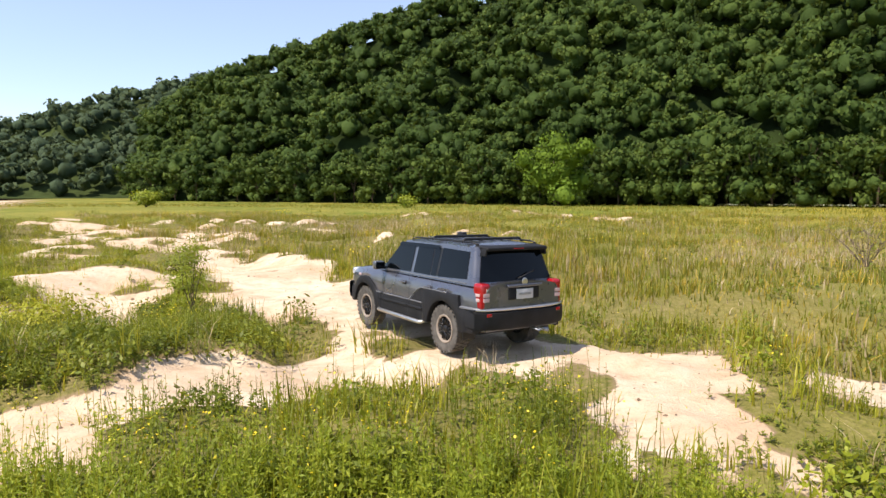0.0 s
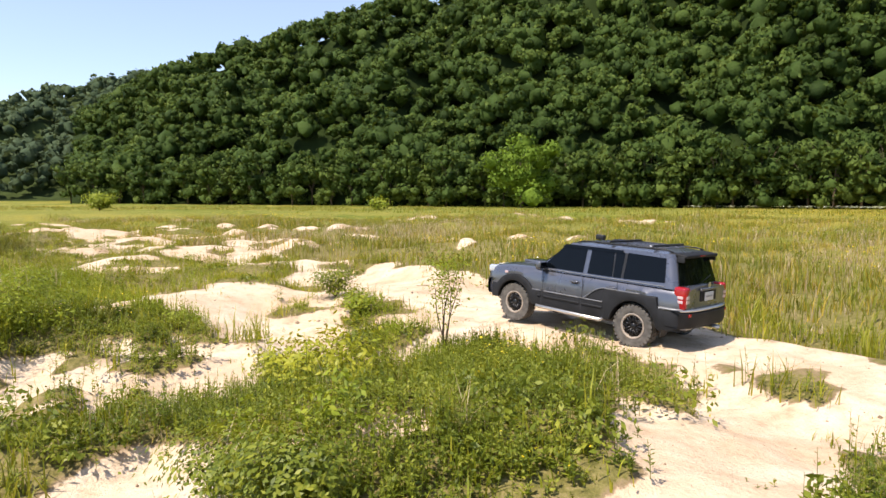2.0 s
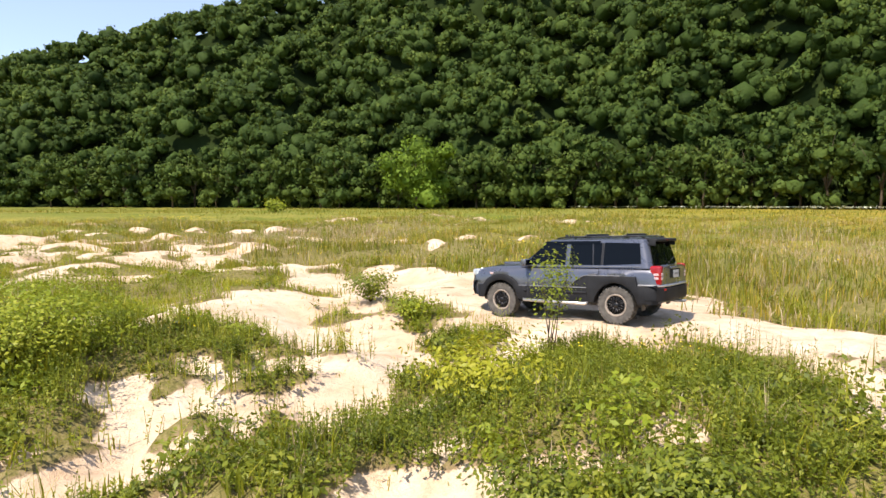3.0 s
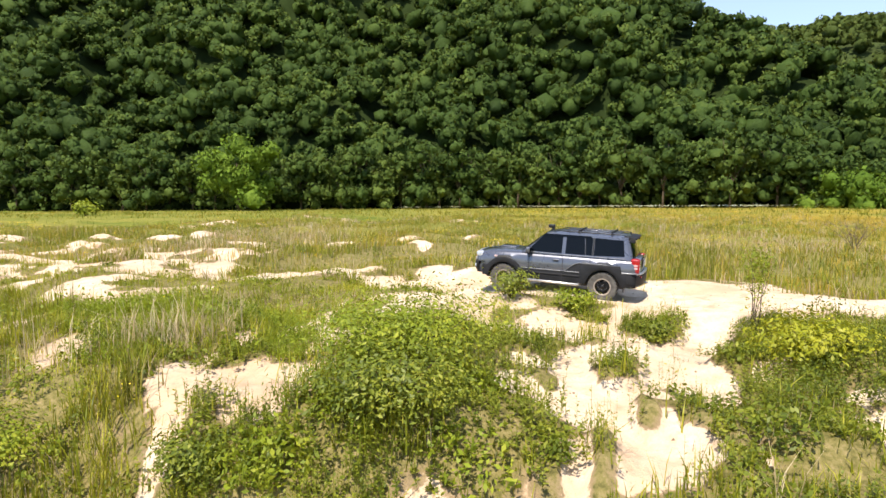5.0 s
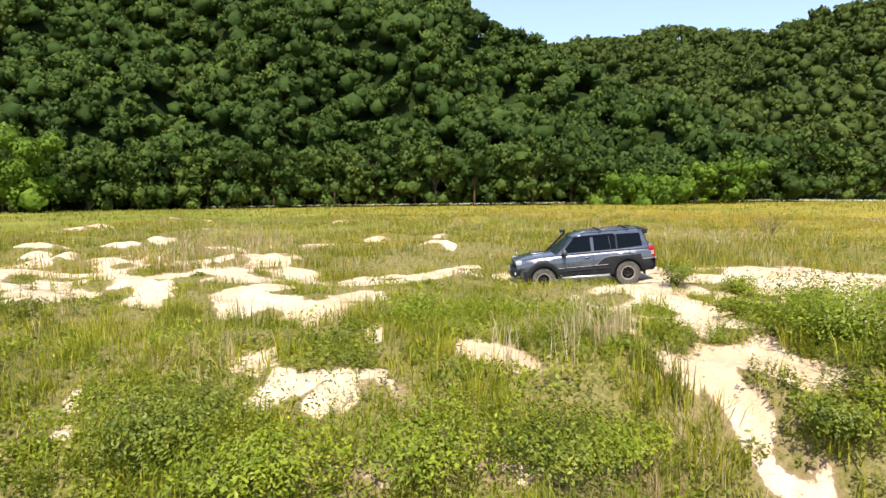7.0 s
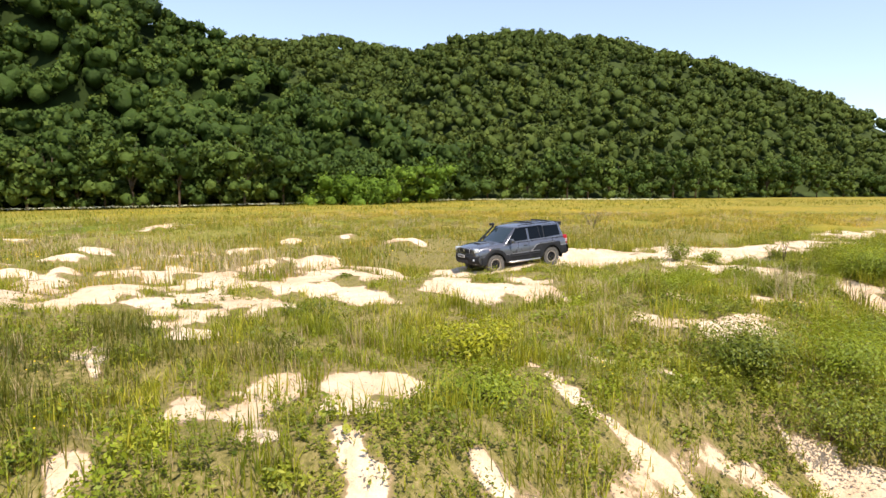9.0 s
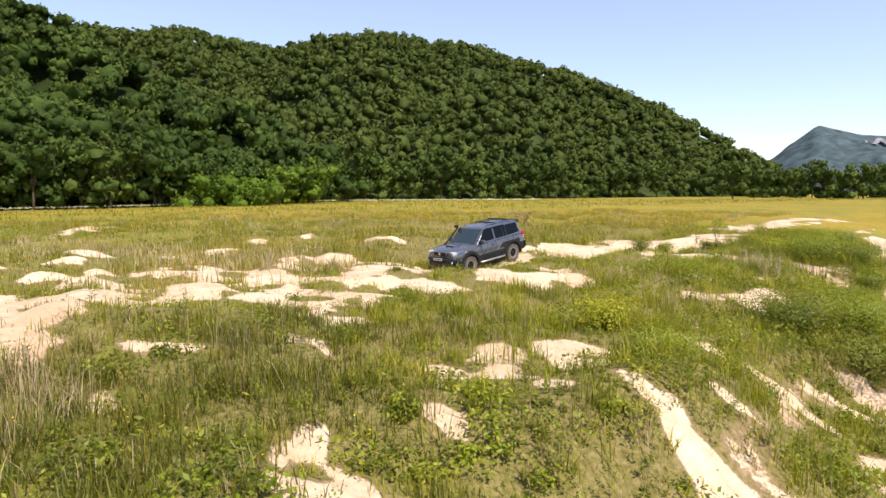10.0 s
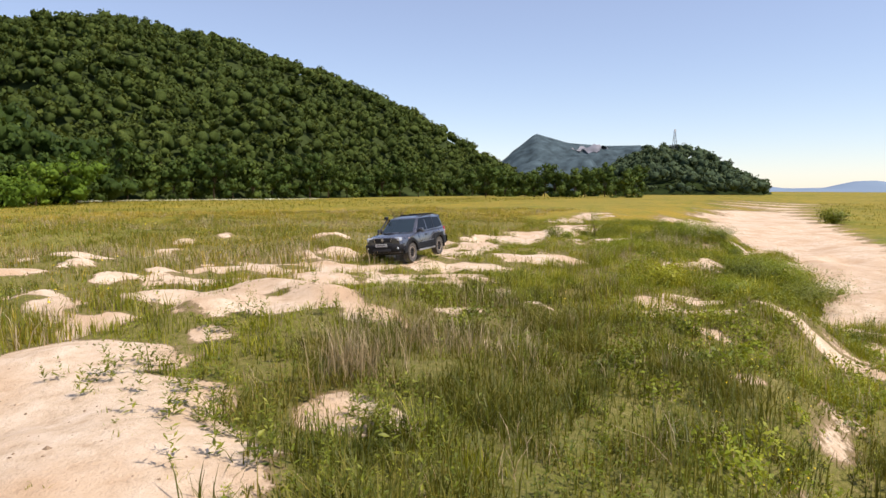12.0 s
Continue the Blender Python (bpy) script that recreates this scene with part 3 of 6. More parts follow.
HILL_C = Hill((-41, 46), [119, 122.3, 125.3, 128, 131, 134, 137, 140], [900, 900, 900, 900, 900, 900, 900, 900],
              [1300, 1300, 1300, 1300, 1300, 1300, 1300, 1300], [14, 62, 118, 99, 92, 92, 70, 34], 7.0, 14, base=0)
HILL_C.sheet("hill_far", "distant hill with blue-grey haze in its colour and a bare cut face", FARHILL, 60, 40)
HILL_C2 = Hill((-41, 46), [129, 132, 134.5, 136.7, 139.3, 141, 142.7, 144], [520, 520, 520, 520, 520, 520, 520, 520],
               [720, 720, 720, 720, 720, 720, 720, 720], [4, 24, 40, 43, 34, 18, 5, 1], 3.0, 15, base=0)
HILL_C2.sheet("hill_low", "low wooded hill carrying a power pylon", HILLSOIL_SHADE, 50, 36)
qa, qr = np.meshgrid(np.radians(np.linspace(128.4, 131.4, 14)), np.linspace(1205, 1228, 8))
qr = qr + 14 * np.sin(qa * 190) + 9 * np.sin(qa * 410)
qx, qy = -41 + np.sin(qa) * qr, 46 + np.cos(qa) * qr
quarry = new("quarry_face", mesh_from("quarry_face", np.stack([qx, qy, HILL_C.z(qx, qy)[0] + 1.5], -1), grid_faces(14, 8), QUARRY))
tagged(quarry, "pale bare rock cut into the distant hill", "quarry", kind="structure")
HILL_E = Hill((-41, 46), [138, 141, 145, 147.5, 149.5, 151, 153, 156, 165], [2600] * 9, [3000] * 9, [52, 44, 16, 18, 44, 46, 20, 8, 4], 0.0, 16, base=0)
HILL_E.sheet("hill_horizon", "hills on the horizon with blue haze in their colour", FARHILL2, 60, 20)
HILL_F = Hill((0, 2), [-62, -50, -40, -35, -31, -28], [1500] * 6, [1900] * 6, [60, 110, 165, 150, 110, 60], 6.0, 17)
HILL_F.sheet("hill_west_far", "distant ridge with blue-green haze in its colour", FARHILL, 50, 26)


# ---- leaves, crowns, forest ----
def leaf_quads(centre, normal, size, rs, ratio=0.6):
    """Kite-shaped leaves: 4 corners each, from arrays of centres, facing directions and sizes."""
    n = len(centre)
    normal = normal / (np.linalg.norm(normal, axis=1, keepdims=True) + 1e-9)
    other = rs.normal(size=(n, 3))
    u = np.cross(normal, other)
    u /= np.linalg.norm(u, axis=1, keepdims=True) + 1e-9
    v = np.cross(normal, u)
    s = np.asarray(size).reshape(-1, 1)
    p = np.stack([centre - u * s, centre - v * s * ratio, centre + u * s, centre + v * s * ratio], 1)
    return p.reshape(-1, 3), np.arange(n * 4).reshape(n, 4)


def ball(level):
    bm = bmesh.new()
    bmesh.ops.create_icosphere(bm, subdivisions=level, radius=1.0)
    v, f = np.array([tuple(p.co) for p in bm.verts]), np.array([[p.index for p in q.verts] for q in bm.faces])
    bm.free()
    return v, f


BALLS = {1: ball(1), 2: ball(2)}


def clumps(centre, radius, rs, level, leaves, leaf, squash=0.85):
    """Rounded knobbly masses of foliage with loose leaves on them: vertices, triangles and normals."""
    bv, bf = BALLS[level]
    n = len(centre)
    knob = rs.uniform(0.50, 0.88, (n, len(bv), 1))
    turn = rs.rand(n) * 6.283
    c, s = np.cos(turn)[:, None], np.sin(turn)[:, None]
    d = np.stack([bv[None, :, 0] * c - bv[None, :, 1] * s, bv[None, :, 0] * s + bv[None, :, 1] * c, np.broadcast_to(bv[None, :, 2] * squash, (n, len(bv)))], -1)
    v1 = centre[:, None, :] + d * knob * radius[:, None, None]
    n1 = d + rs.normal(size=d.shape) * 0.3
    f1 = (np.arange(n)[:, None, None] * len(bv) + bf[None]).reshape(-1, 3)
    m = n * leaves
    q = rs.normal(size=(m, 3))
    q[:, 2] = q[:, 2] * 0.9 + 0.3
    q /= np.linalg.norm(q, axis=1, keepdims=True)
    lc = np.repeat(centre, leaves, 0) + q * (1, 1, squash) * np.repeat(radius, leaves)[:, None] * rs.uniform(0.78, 1.20, (m, 1))
    v2, f2 = leaf_quads(lc, q + rs.normal(size=q.shape) * 0.5, leaf * rs.uniform(0.6, 1.3, m), rs, 0.75)
    f2 = np.concatenate([f2[:, (0, 1, 2)], f2[:, (0, 2, 3)]]) + n * len(bv)
    n2 = np.repeat(q + rs.normal(size=q.shape) * 0.40, 4, 0)
    nor = np.concatenate([n1.reshape(-1, 3), n2])
    nor /= np.linalg.norm(nor, axis=1, keepdims=True)
    return np.concatenate([v1.reshape(-1, 3), v2]), np.concatenate([f1, f2]), nor, len(bv), leaves


def forest(name, label, hill, n, rad, lobes, leaves, leaf, mat, seed, backed=True):
    """Broad crowns of several leafy lobes over a dark core, close together on a slope."""
    rs = np.random.RandomState(seed)
    x, y, z, t = hill.spots(n, rs)
    n = len(x)
    r = rs.uniform(0.65, 1.4, n) * rad
    top = np.stack([x, y, z + r * 0.55 + rs.uniform(0.3, 4.5, n)], -1)
    d = rs.normal(size=(n, lobes, 3))
    d[:, :, 2] = np.abs(d[:, :, 2]) * 0.9 - 0.15
    d /= np.linalg.norm(d, axis=2, keepdims=True)
    c = (top[:, None, :] + d * (0.62, 0.62, 0.55) * r[:, None, None]).reshape(-1, 3)
    lr = (r[:, None] * rs.uniform(0.30, 0.52, (n, lobes))).ravel()
    bv, bf = BALLS[1]
    balls = [(top, r * 0.72)] + ([(c, lr * 0.80)] if backed else [])
    vs, fs, ns, ts, at = [], [], [], [], 0
    tone = rs.rand(n)
    for bc, br in balls:
        k = len(bc)
        vs.append((bc[:, None, :] + bv[None] * rs.uniform(0.75, 1.1, (k, len(bv), 1)) * br[:, None, None]).reshape(-1, 3))
        fs.append((np.arange(k)[:, None, None] * len(bv) + bf[None]).reshape(-1, 3) + at)
        ns.append(np.tile(bv, (k, 1)) + rs.normal(size=(k * len(bv), 3)) * 0.3)
        # Core and lobe balls take a lower tint: inner crown shade as colour.
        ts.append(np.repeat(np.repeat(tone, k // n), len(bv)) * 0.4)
        at += k * len(bv)
    m = n * lobes * leaves
    q = rs.normal(size=(m, 3)) * 0.85 + np.repeat(d.reshape(-1, 3), leaves, 0) * 0.55 + (0, 0, 0.15)
    q /= np.linalg.norm(q, axis=1, keepdims=True)
    lc = np.repeat(c, leaves, 0) + q * (1, 1, 0.85) * np.repeat(lr, leaves)[:, None] * rs.uniform(0.8, 1.18, (m, 1))
    v2, f2 = leaf_quads(lc, q + rs.normal(size=q.shape) * 0.75, leaf * rs.uniform(0.55, 1.35, m), rs, 0.85)
    vs.append(v2)
    fs.append(np.concatenate([f2[:, (0, 1, 2)], f2[:, (0, 2, 3)]]) + at)
    ns.append(np.repeat(q + rs.normal(size=q.shape) * 0.30, 4, 0))
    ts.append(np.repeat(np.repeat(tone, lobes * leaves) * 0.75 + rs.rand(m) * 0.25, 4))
    nor = np.concatenate(ns)
    nor /= np.linalg.norm(nor, axis=1, keepdims=True)
    ob = new(name, mesh_from(name, np.concatenate(vs), np.concatenate(fs), mat, True, nor, np.concatenate(ts)))
    return tagged(ob, label, "forest", kind="stuff")


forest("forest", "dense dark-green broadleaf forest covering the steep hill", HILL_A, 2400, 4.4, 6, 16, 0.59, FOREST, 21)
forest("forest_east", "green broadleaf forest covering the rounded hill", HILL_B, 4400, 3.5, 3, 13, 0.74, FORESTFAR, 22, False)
# These two distant woods carry painted haze in their leaves.
forest("forest_west", "green forest on the farther ridge, haze in its leaf colour", HILL_D, 1500, 5.8, 3, 8, 1.4, FORESTHAZE, 23, False)
forest("forest_low", "dark trees covering the low hill, haze in their leaf colour", HILL_C2, 420, 5.0, 3, 7, 1.3, FORESTHAZE, 24, False)


# ---- the car ----
def part(name, bm, mat, parent, label=""):
    me = bpy.data.meshes.new(name)
    if isinstance(bm, tuple):
        me.from_pydata([tuple(v) for v in bm[0]], [], [tuple(f) for f in bm[1]])
    else:
        bm.to_mesh(me)
        bm.free()
    me.polygons.foreach_set("use_smooth", [True] * len(me.polygons))
    me.materials.append(mat)
    ob = new(name, me)
    ob.parent = parent
    return tagged(ob, label)


def sharp(ob, degrees=35):
    ob.data.set_sharp_from_angle(angle=radians(degrees))
    return ob


def box(cx, cy, cz, sx, sy, sz, bevel=0.02, m=None, seg=2):
    bm = bmesh.new()
    bmesh.ops.create_cube(bm, size=1.0)
    bmesh.ops.scale(bm, vec=(sx, sy, sz), verts=bm.verts)
    if bevel:
        bmesh.ops.bevel(bm, geom=bm.edges[:], offset=bevel, segments=seg, affect='EDGES', profile=0.6)
    if m:
        bmesh.ops.transform(bm, matrix=m, verts=bm.verts)
    bmesh.ops.translate(bm, vec=(cx, cy, cz), verts=bm.verts)
    return bm


def tube(points, radius, sides=10):
    """A round bar along points."""
    v, f = [], []
    pts = [Vector(p) for p in points]
    for i, p in enumerate(pts):
        d = (pts[min(i + 1, len(pts) - 1)] - pts[max(i - 1, 0)]).normalized()
        a = d.orthogonal().normalized() if abs(d.z) > 0.9 else d.cross(Vector((0, 0, 1))).normalized()
        b = d.cross(a)
        r = radius[i] if isinstance(radius, (list, tuple)) else radius
        for k in range(sides):
            t = 2 * math.pi * k / sides
            v.append(p + a * math.cos(t) * r + b * math.sin(t) * r)
    n = len(pts)
    for i in range(n - 1):
        for k in range(sides):
            q = (k + 1) % sides
            f.append((i * sides + k, i * sides + q, (i + 1) * sides + q, (i + 1) * sides + k))
    f.append(tuple(range(sides))[::-1])
    f.append(tuple((n - 1) * sides + k for k in range(sides)))
    return v, f


def rows_to_mesh(rows, closed=False):
    v = [p for r in rows for p in r]
    n = len(rows[0])
    f = []
    for i in range(len(rows) - 1):
        for k in range(n if closed else n - 1):
            q = (k + 1) % n
            f.append((i * n + k, i * n + q, (i + 1) * n + q, (i + 1) * n + k))
    return v, f


def car_paint():
    m = Mat("grey_car_paint", 0.30, 0.55, 0.5)
    dust = m.ramp(m.noise(2.5, 6, 0.65), (0.45, (0, 0, 0)), (0.85, (0.25, 0.25, 0.25)))
    m.base(m.mix(dust, (0.100, 0.107, 0.132), (0.19, 0.178, 0.16)))
    m.put(m.b.inputs["Roughness"], m.math('ADD', m.math('MULTIPLY', m.noise(5, 5), 0.25), 0.17))
    m.b.inputs["Coat Weight"].default_value = 1.0
    m.b.inputs["Coat Roughness"].default_value = 0.08
    return m.m


PAINT = car_paint()
CLAD = plain("dusty_grey_plastic_cladding", (0.013, 0.0135, 0.015), 0.62, 0, 0.22, 0.35, 4.0)
BLACKPLASTIC = plain("black_plastic", (0.012, 0.012, 0.013), 0.45, 0, 0.4, 0.2, 5.0)
GLASSDARK = plain("tinted_window_glass", (0.002, 0.003, 0.004), 0.04, 0, 0.20, 0.05, 2.0)
SCREEN = plain("windscreen_glass", (0.02, 0.035, 0.045), 0.05, 0, 0.7, 0.05, 2.0)
TYRE = plain("dusty_tyre_rubber", (0.105, 0.098, 0.088), 0.95, 0, 0.1, 0.35, 9.0, 0.4)
RIMBLACK = plain("black_alloy", (0.012, 0.012, 0.013), 0.35, 0.3, 0.5, 0.2, 6.0)
RIMLIP = plain("dusty_rim_lip", (0.33, 0.28, 0.23), 0.7, 0.3, 0.3, 0.25, 8.0)
CHROME = plain("brushed_bright_metal", (0.62, 0.60, 0.57), 0.30, 0.9, 0.5, 0.1, 6.0)
SILVER = plain("silver_trim", (0.17, 0.175, 0.185), 0.45, 0.4, 0.5, 0.15, 6.0)
TAILRED = plain("red_lamp_plastic", (0.30, 0.008, 0.012), 0.15, 0, 0.6, 0.15, 9.0)
TAILCLEAR = plain("clear_lamp_plastic", (0.52, 0.38, 0.38), 0.15, 0, 0.6, 0.1, 9.0)
LAMPGLASS = plain("headlamp_glass", (0.50, 0.54, 0.58), 0.10, 0.2, 0.7, 0.3, 14.0)
AMBER = plain("amber_plastic", (0.65, 0.22, 0.02), 0.2, 0, 0.5, 0.1, 9.0)
PLATE = plain("white_number_plate", (0.52, 0.52, 0.52), 0.4, 0, 0.4, 0.05, 5.0)
INK = plain("dark_marking", (0.03, 0.03, 0.035), 0.6, 0, 0.3, 0.1, 5.0)

WB, WR = 1.375, 0.39


def half_width(x):
    return 0.875 - 0.10 * max(0, (x - 1.3) / 1.0) ** 2 - 0.05 * max(0, (-x - 1.5) / 0.8) ** 2 - 0.07 * max(0, (-x - 2.08) / 0.22) ** 2 - 0.05 * max(0, (x - 2.05) / 0.17) ** 2


def arch_z(x, r, base):
    z = base
    for c in (WB, -WB):
        if abs(x - c) < r:
            z = max(z, WR + math.sqrt(r * r - (x - c) ** 2))
    return z


def hood_z(x):
    return 1.175 - 0.035 * max(0, x - 0.9) - 0.10 * max(0, (x - 1.5) / 0.75) ** 2.2


def clad_z(x):
    z = 0.735
    z = max(z, arch_z(x, 0.60, 0))
    rear = 0.99 - 0.30 * max(0, (x + 0.75) / 0.45) ** 1.6 if x > -0.75 else 0.99
    if x < -0.2:
        z = max(z, rear)
    if x < -1.84:
        z = 0.80
    return z


def lower_section(x, side):
    w, zb = half_width(x), arch_z(x, 0.46, 0.47)
    zt = hood_z(x) if x > 0.9 else 1.175
    zs = [zb, zb + (zt - zb) * 0.12, zb + (zt - zb) * 0.35, zb + (zt - zb) * 0.6, zt - 0.13, zt - 0.06, zt - 0.02, zt]
    ws = [w - 0.035, w - 0.008, w, w - 0.002, w - 0.022, w - 0.05, w - 0.10, w - 0.20]
    return [(x, side * a, b) for a, b in zip(ws, zs)] + [(x, side * 0.35, zt + 0.028), (x, 0, zt + 0.036)]


def outline(h, n=11):
    """The cabin's outline at the height h: 0 at the belt line, 1 at the roof's edge."""
    z = 1.15 + 0.585 * h
    k = max(0, h - 1)
    xf, xr, hw = 1.02 - 0.72 * min(h, 1) - 2.2 * k, -2.17 + 0.16 * min(h, 1) + 1.2 * k, 0.825 - 0.15 * min(h, 1) - 2.2 * k
    z = z if h <= 1 else 1.735 + 0.075 * math.sin(min(1, k / 0.25) * math.pi / 2)
    pts = []
    rc = 0.13
    front = [(xf - 0.10 * (y / hw) ** 2, y) for y in np.linspace(-(hw - rc), hw - rc, n)]
    corner = [(xf - 0.10 - rc * 0.6 * (1 - math.cos(a)), hw - rc + rc * math.sin(a)) for a in np.linspace(0.3, 1.5, 4)]
    side = [(x, hw) for x in np.linspace(xf - 0.30, xr + 0.22, 16)]
    back = [(xr + 0.04 + rc * (1 - math.sin(a)), hw - rc + rc * math.cos(a)) for a in np.linspace(0.2, 1.35, 4)]
    rear = [(xr + 0.05 * (y / hw) ** 2, y) for y in np.linspace(hw - rc, -(hw - rc), n)]
    left = corner + side + back
    pts = front + left + rear + [(x, -y) for x, y in left[::-1]]
    return [(x, y, z) for x, y in pts]


def side_panel(a, b, c, d, side, out=0.008, nu=9, nv=5):
    """A pane on the cabin's side; corners (x, h): lower front, lower rear, upper rear, upper front."""
    rows = []
    for j in range(nv):
        t = j / (nv - 1)
        row = []
        for i in range(nu):
            s = i / (nu - 1)
            x = (a[0] * (1 - s) + b[0] * s) * (1 - t) + (d[0] * (1 - s) + c[0] * s) * t
            h = (a[1] * (1 - s) + b[1] * s) * (1 - t) + (d[1] * (1 - s) + c[1] * s) * t
            row.append((x, side * (0.825 - 0.15 * h + out), 1.15 + 0.585 * h))
        rows.append(row)
    v, f = rows_to_mesh(rows)
    return v, (f if side > 0 else [q[::-1] for q in f])


def end_panel(front, h0, h1, w0, w1, out=0.008, nu=11, nv=5):
    rows = []
    for j in range(nv):
        h = h0 + (h1 - h0) * j / (nv - 1)
        hw = 0.825 - 0.15 * h
        w = w0 + (w1 - w0) * j / (nv - 1)
        if front:
            rows.append([(1.02 - 0.72 * h - 0.10 * (y / hw) ** 2 + out, y, 1.15 + 0.585 * h + out) for y in np.linspace(-w, w, nu)])
        else:
            rows.append([(-2.17 + 0.16 * h + 0.05 * (y / hw) ** 2 - out, y, 1.15 + 0.585 * h) for y in np.linspace(w, -w, nu)])
    return rows_to_mesh(rows)


def lathe(profile, sides, y0=0.0):
    """Turns (radius, y) points round the y axis."""
    rows = [[(r * math.cos(2 * math.pi * k / sides), y + y0, r * math.sin(2 * math.pi * k / sides)) for k in range(sides)] for r, y in profile]
    return rows_to_mesh(rows, True)


def make_wheel(side):
    wheel = new("wheel", None)
    prof = [(0.225, -0.105), (0.30, -0.13), (0.352, -0.125), (0.374, -0.105), (0.380, -0.04), (0.380, 0.04), (0.374, 0.105), (0.352, 0.125), (0.30, 0.13), (0.225, 0.105)]
    v, f = lathe(prof, 40)
    for k in range(30):
        for row, (y0, y1) in enumerate(((-0.128, -0.05), (-0.04, 0.04), (0.05, 0.128))):
            a0 = 2 * math.pi * (k + (0.5 if row == 1 else 0)) / 30
            a1 = a0 + 2 * math.pi / 30 * 0.62
            ri = 0.345 if row != 1 else 0.37
            n = len(v)
            for r in (ri, 0.393 if row == 1 else 0.389):
                for a, y in ((a0, y0), (a1, y0), (a1, y1), (a0, y1)):
                    v.append((r * math.cos(a), y, r * math.sin(a)))
            f += [(n + 4, n + 5, n + 6, n + 7), (n, n + 1, n + 5, n + 4), (n + 1, n + 2, n + 6, n + 5), (n + 2, n + 3, n + 7, n + 6), (n + 3, n, n + 4, n + 7)]
    sharp(part("tyre", (v, f), TYRE, wheel, "chunky dusty off-road tyre"))
    s = side
    sharp(part("rim_lip", lathe([(0.228, 0.085 * s), (0.232, 0.118 * s), (0.218, 0.122 * s), (0.198, 0.112 * s), (0.192, 0.07 * s), (0.19, -0.08 * s)], 40), RIMLIP, wheel, "dusty tan rim lip"))
    bm = bmesh.new()
    bmesh.ops.create_cone(bm, cap_ends=True, segments=40, radius1=0.196, radius2=0.196, depth=0.02, matrix=Matrix.Translation((0, 0.045 * s, 0)) @ Matrix.Rotation(radians(90), 4, 'X'))
    part("rim_disc", bm, BLACKPLASTIC, wheel)
    v, f = [], []
    for k in range(8):
        a = 2 * math.pi * k / 8
        for da in (-0.13, 0.13):
            v0, f0 = tube([(0.055 * math.cos(a), 0.085 * s, 0.055 * math.sin(a)), (0.13 * math.cos(a + da * 1.5), 0.098 * s, 0.13 * math.sin(a + da * 1.5)),
                           (0.195 * math.cos(a + da * 2.2), 0.088 * s, 0.195 * math.sin(a + da * 2.2))], 0.014, 6)
            f += [tuple(i + len(v) for i in q) for q in f0]
            v += v0
    part("wheel_centre", (v, f), RIMBLACK, wheel, "black eight-spoke alloy rim")
    part("hub_cap", lathe([(0.001, 0.112 * s), (0.04, 0.11 * s), (0.06, 0.095 * s), (0.065, 0.06 * s)], 20), RIMBLACK, wheel)
    return wheel


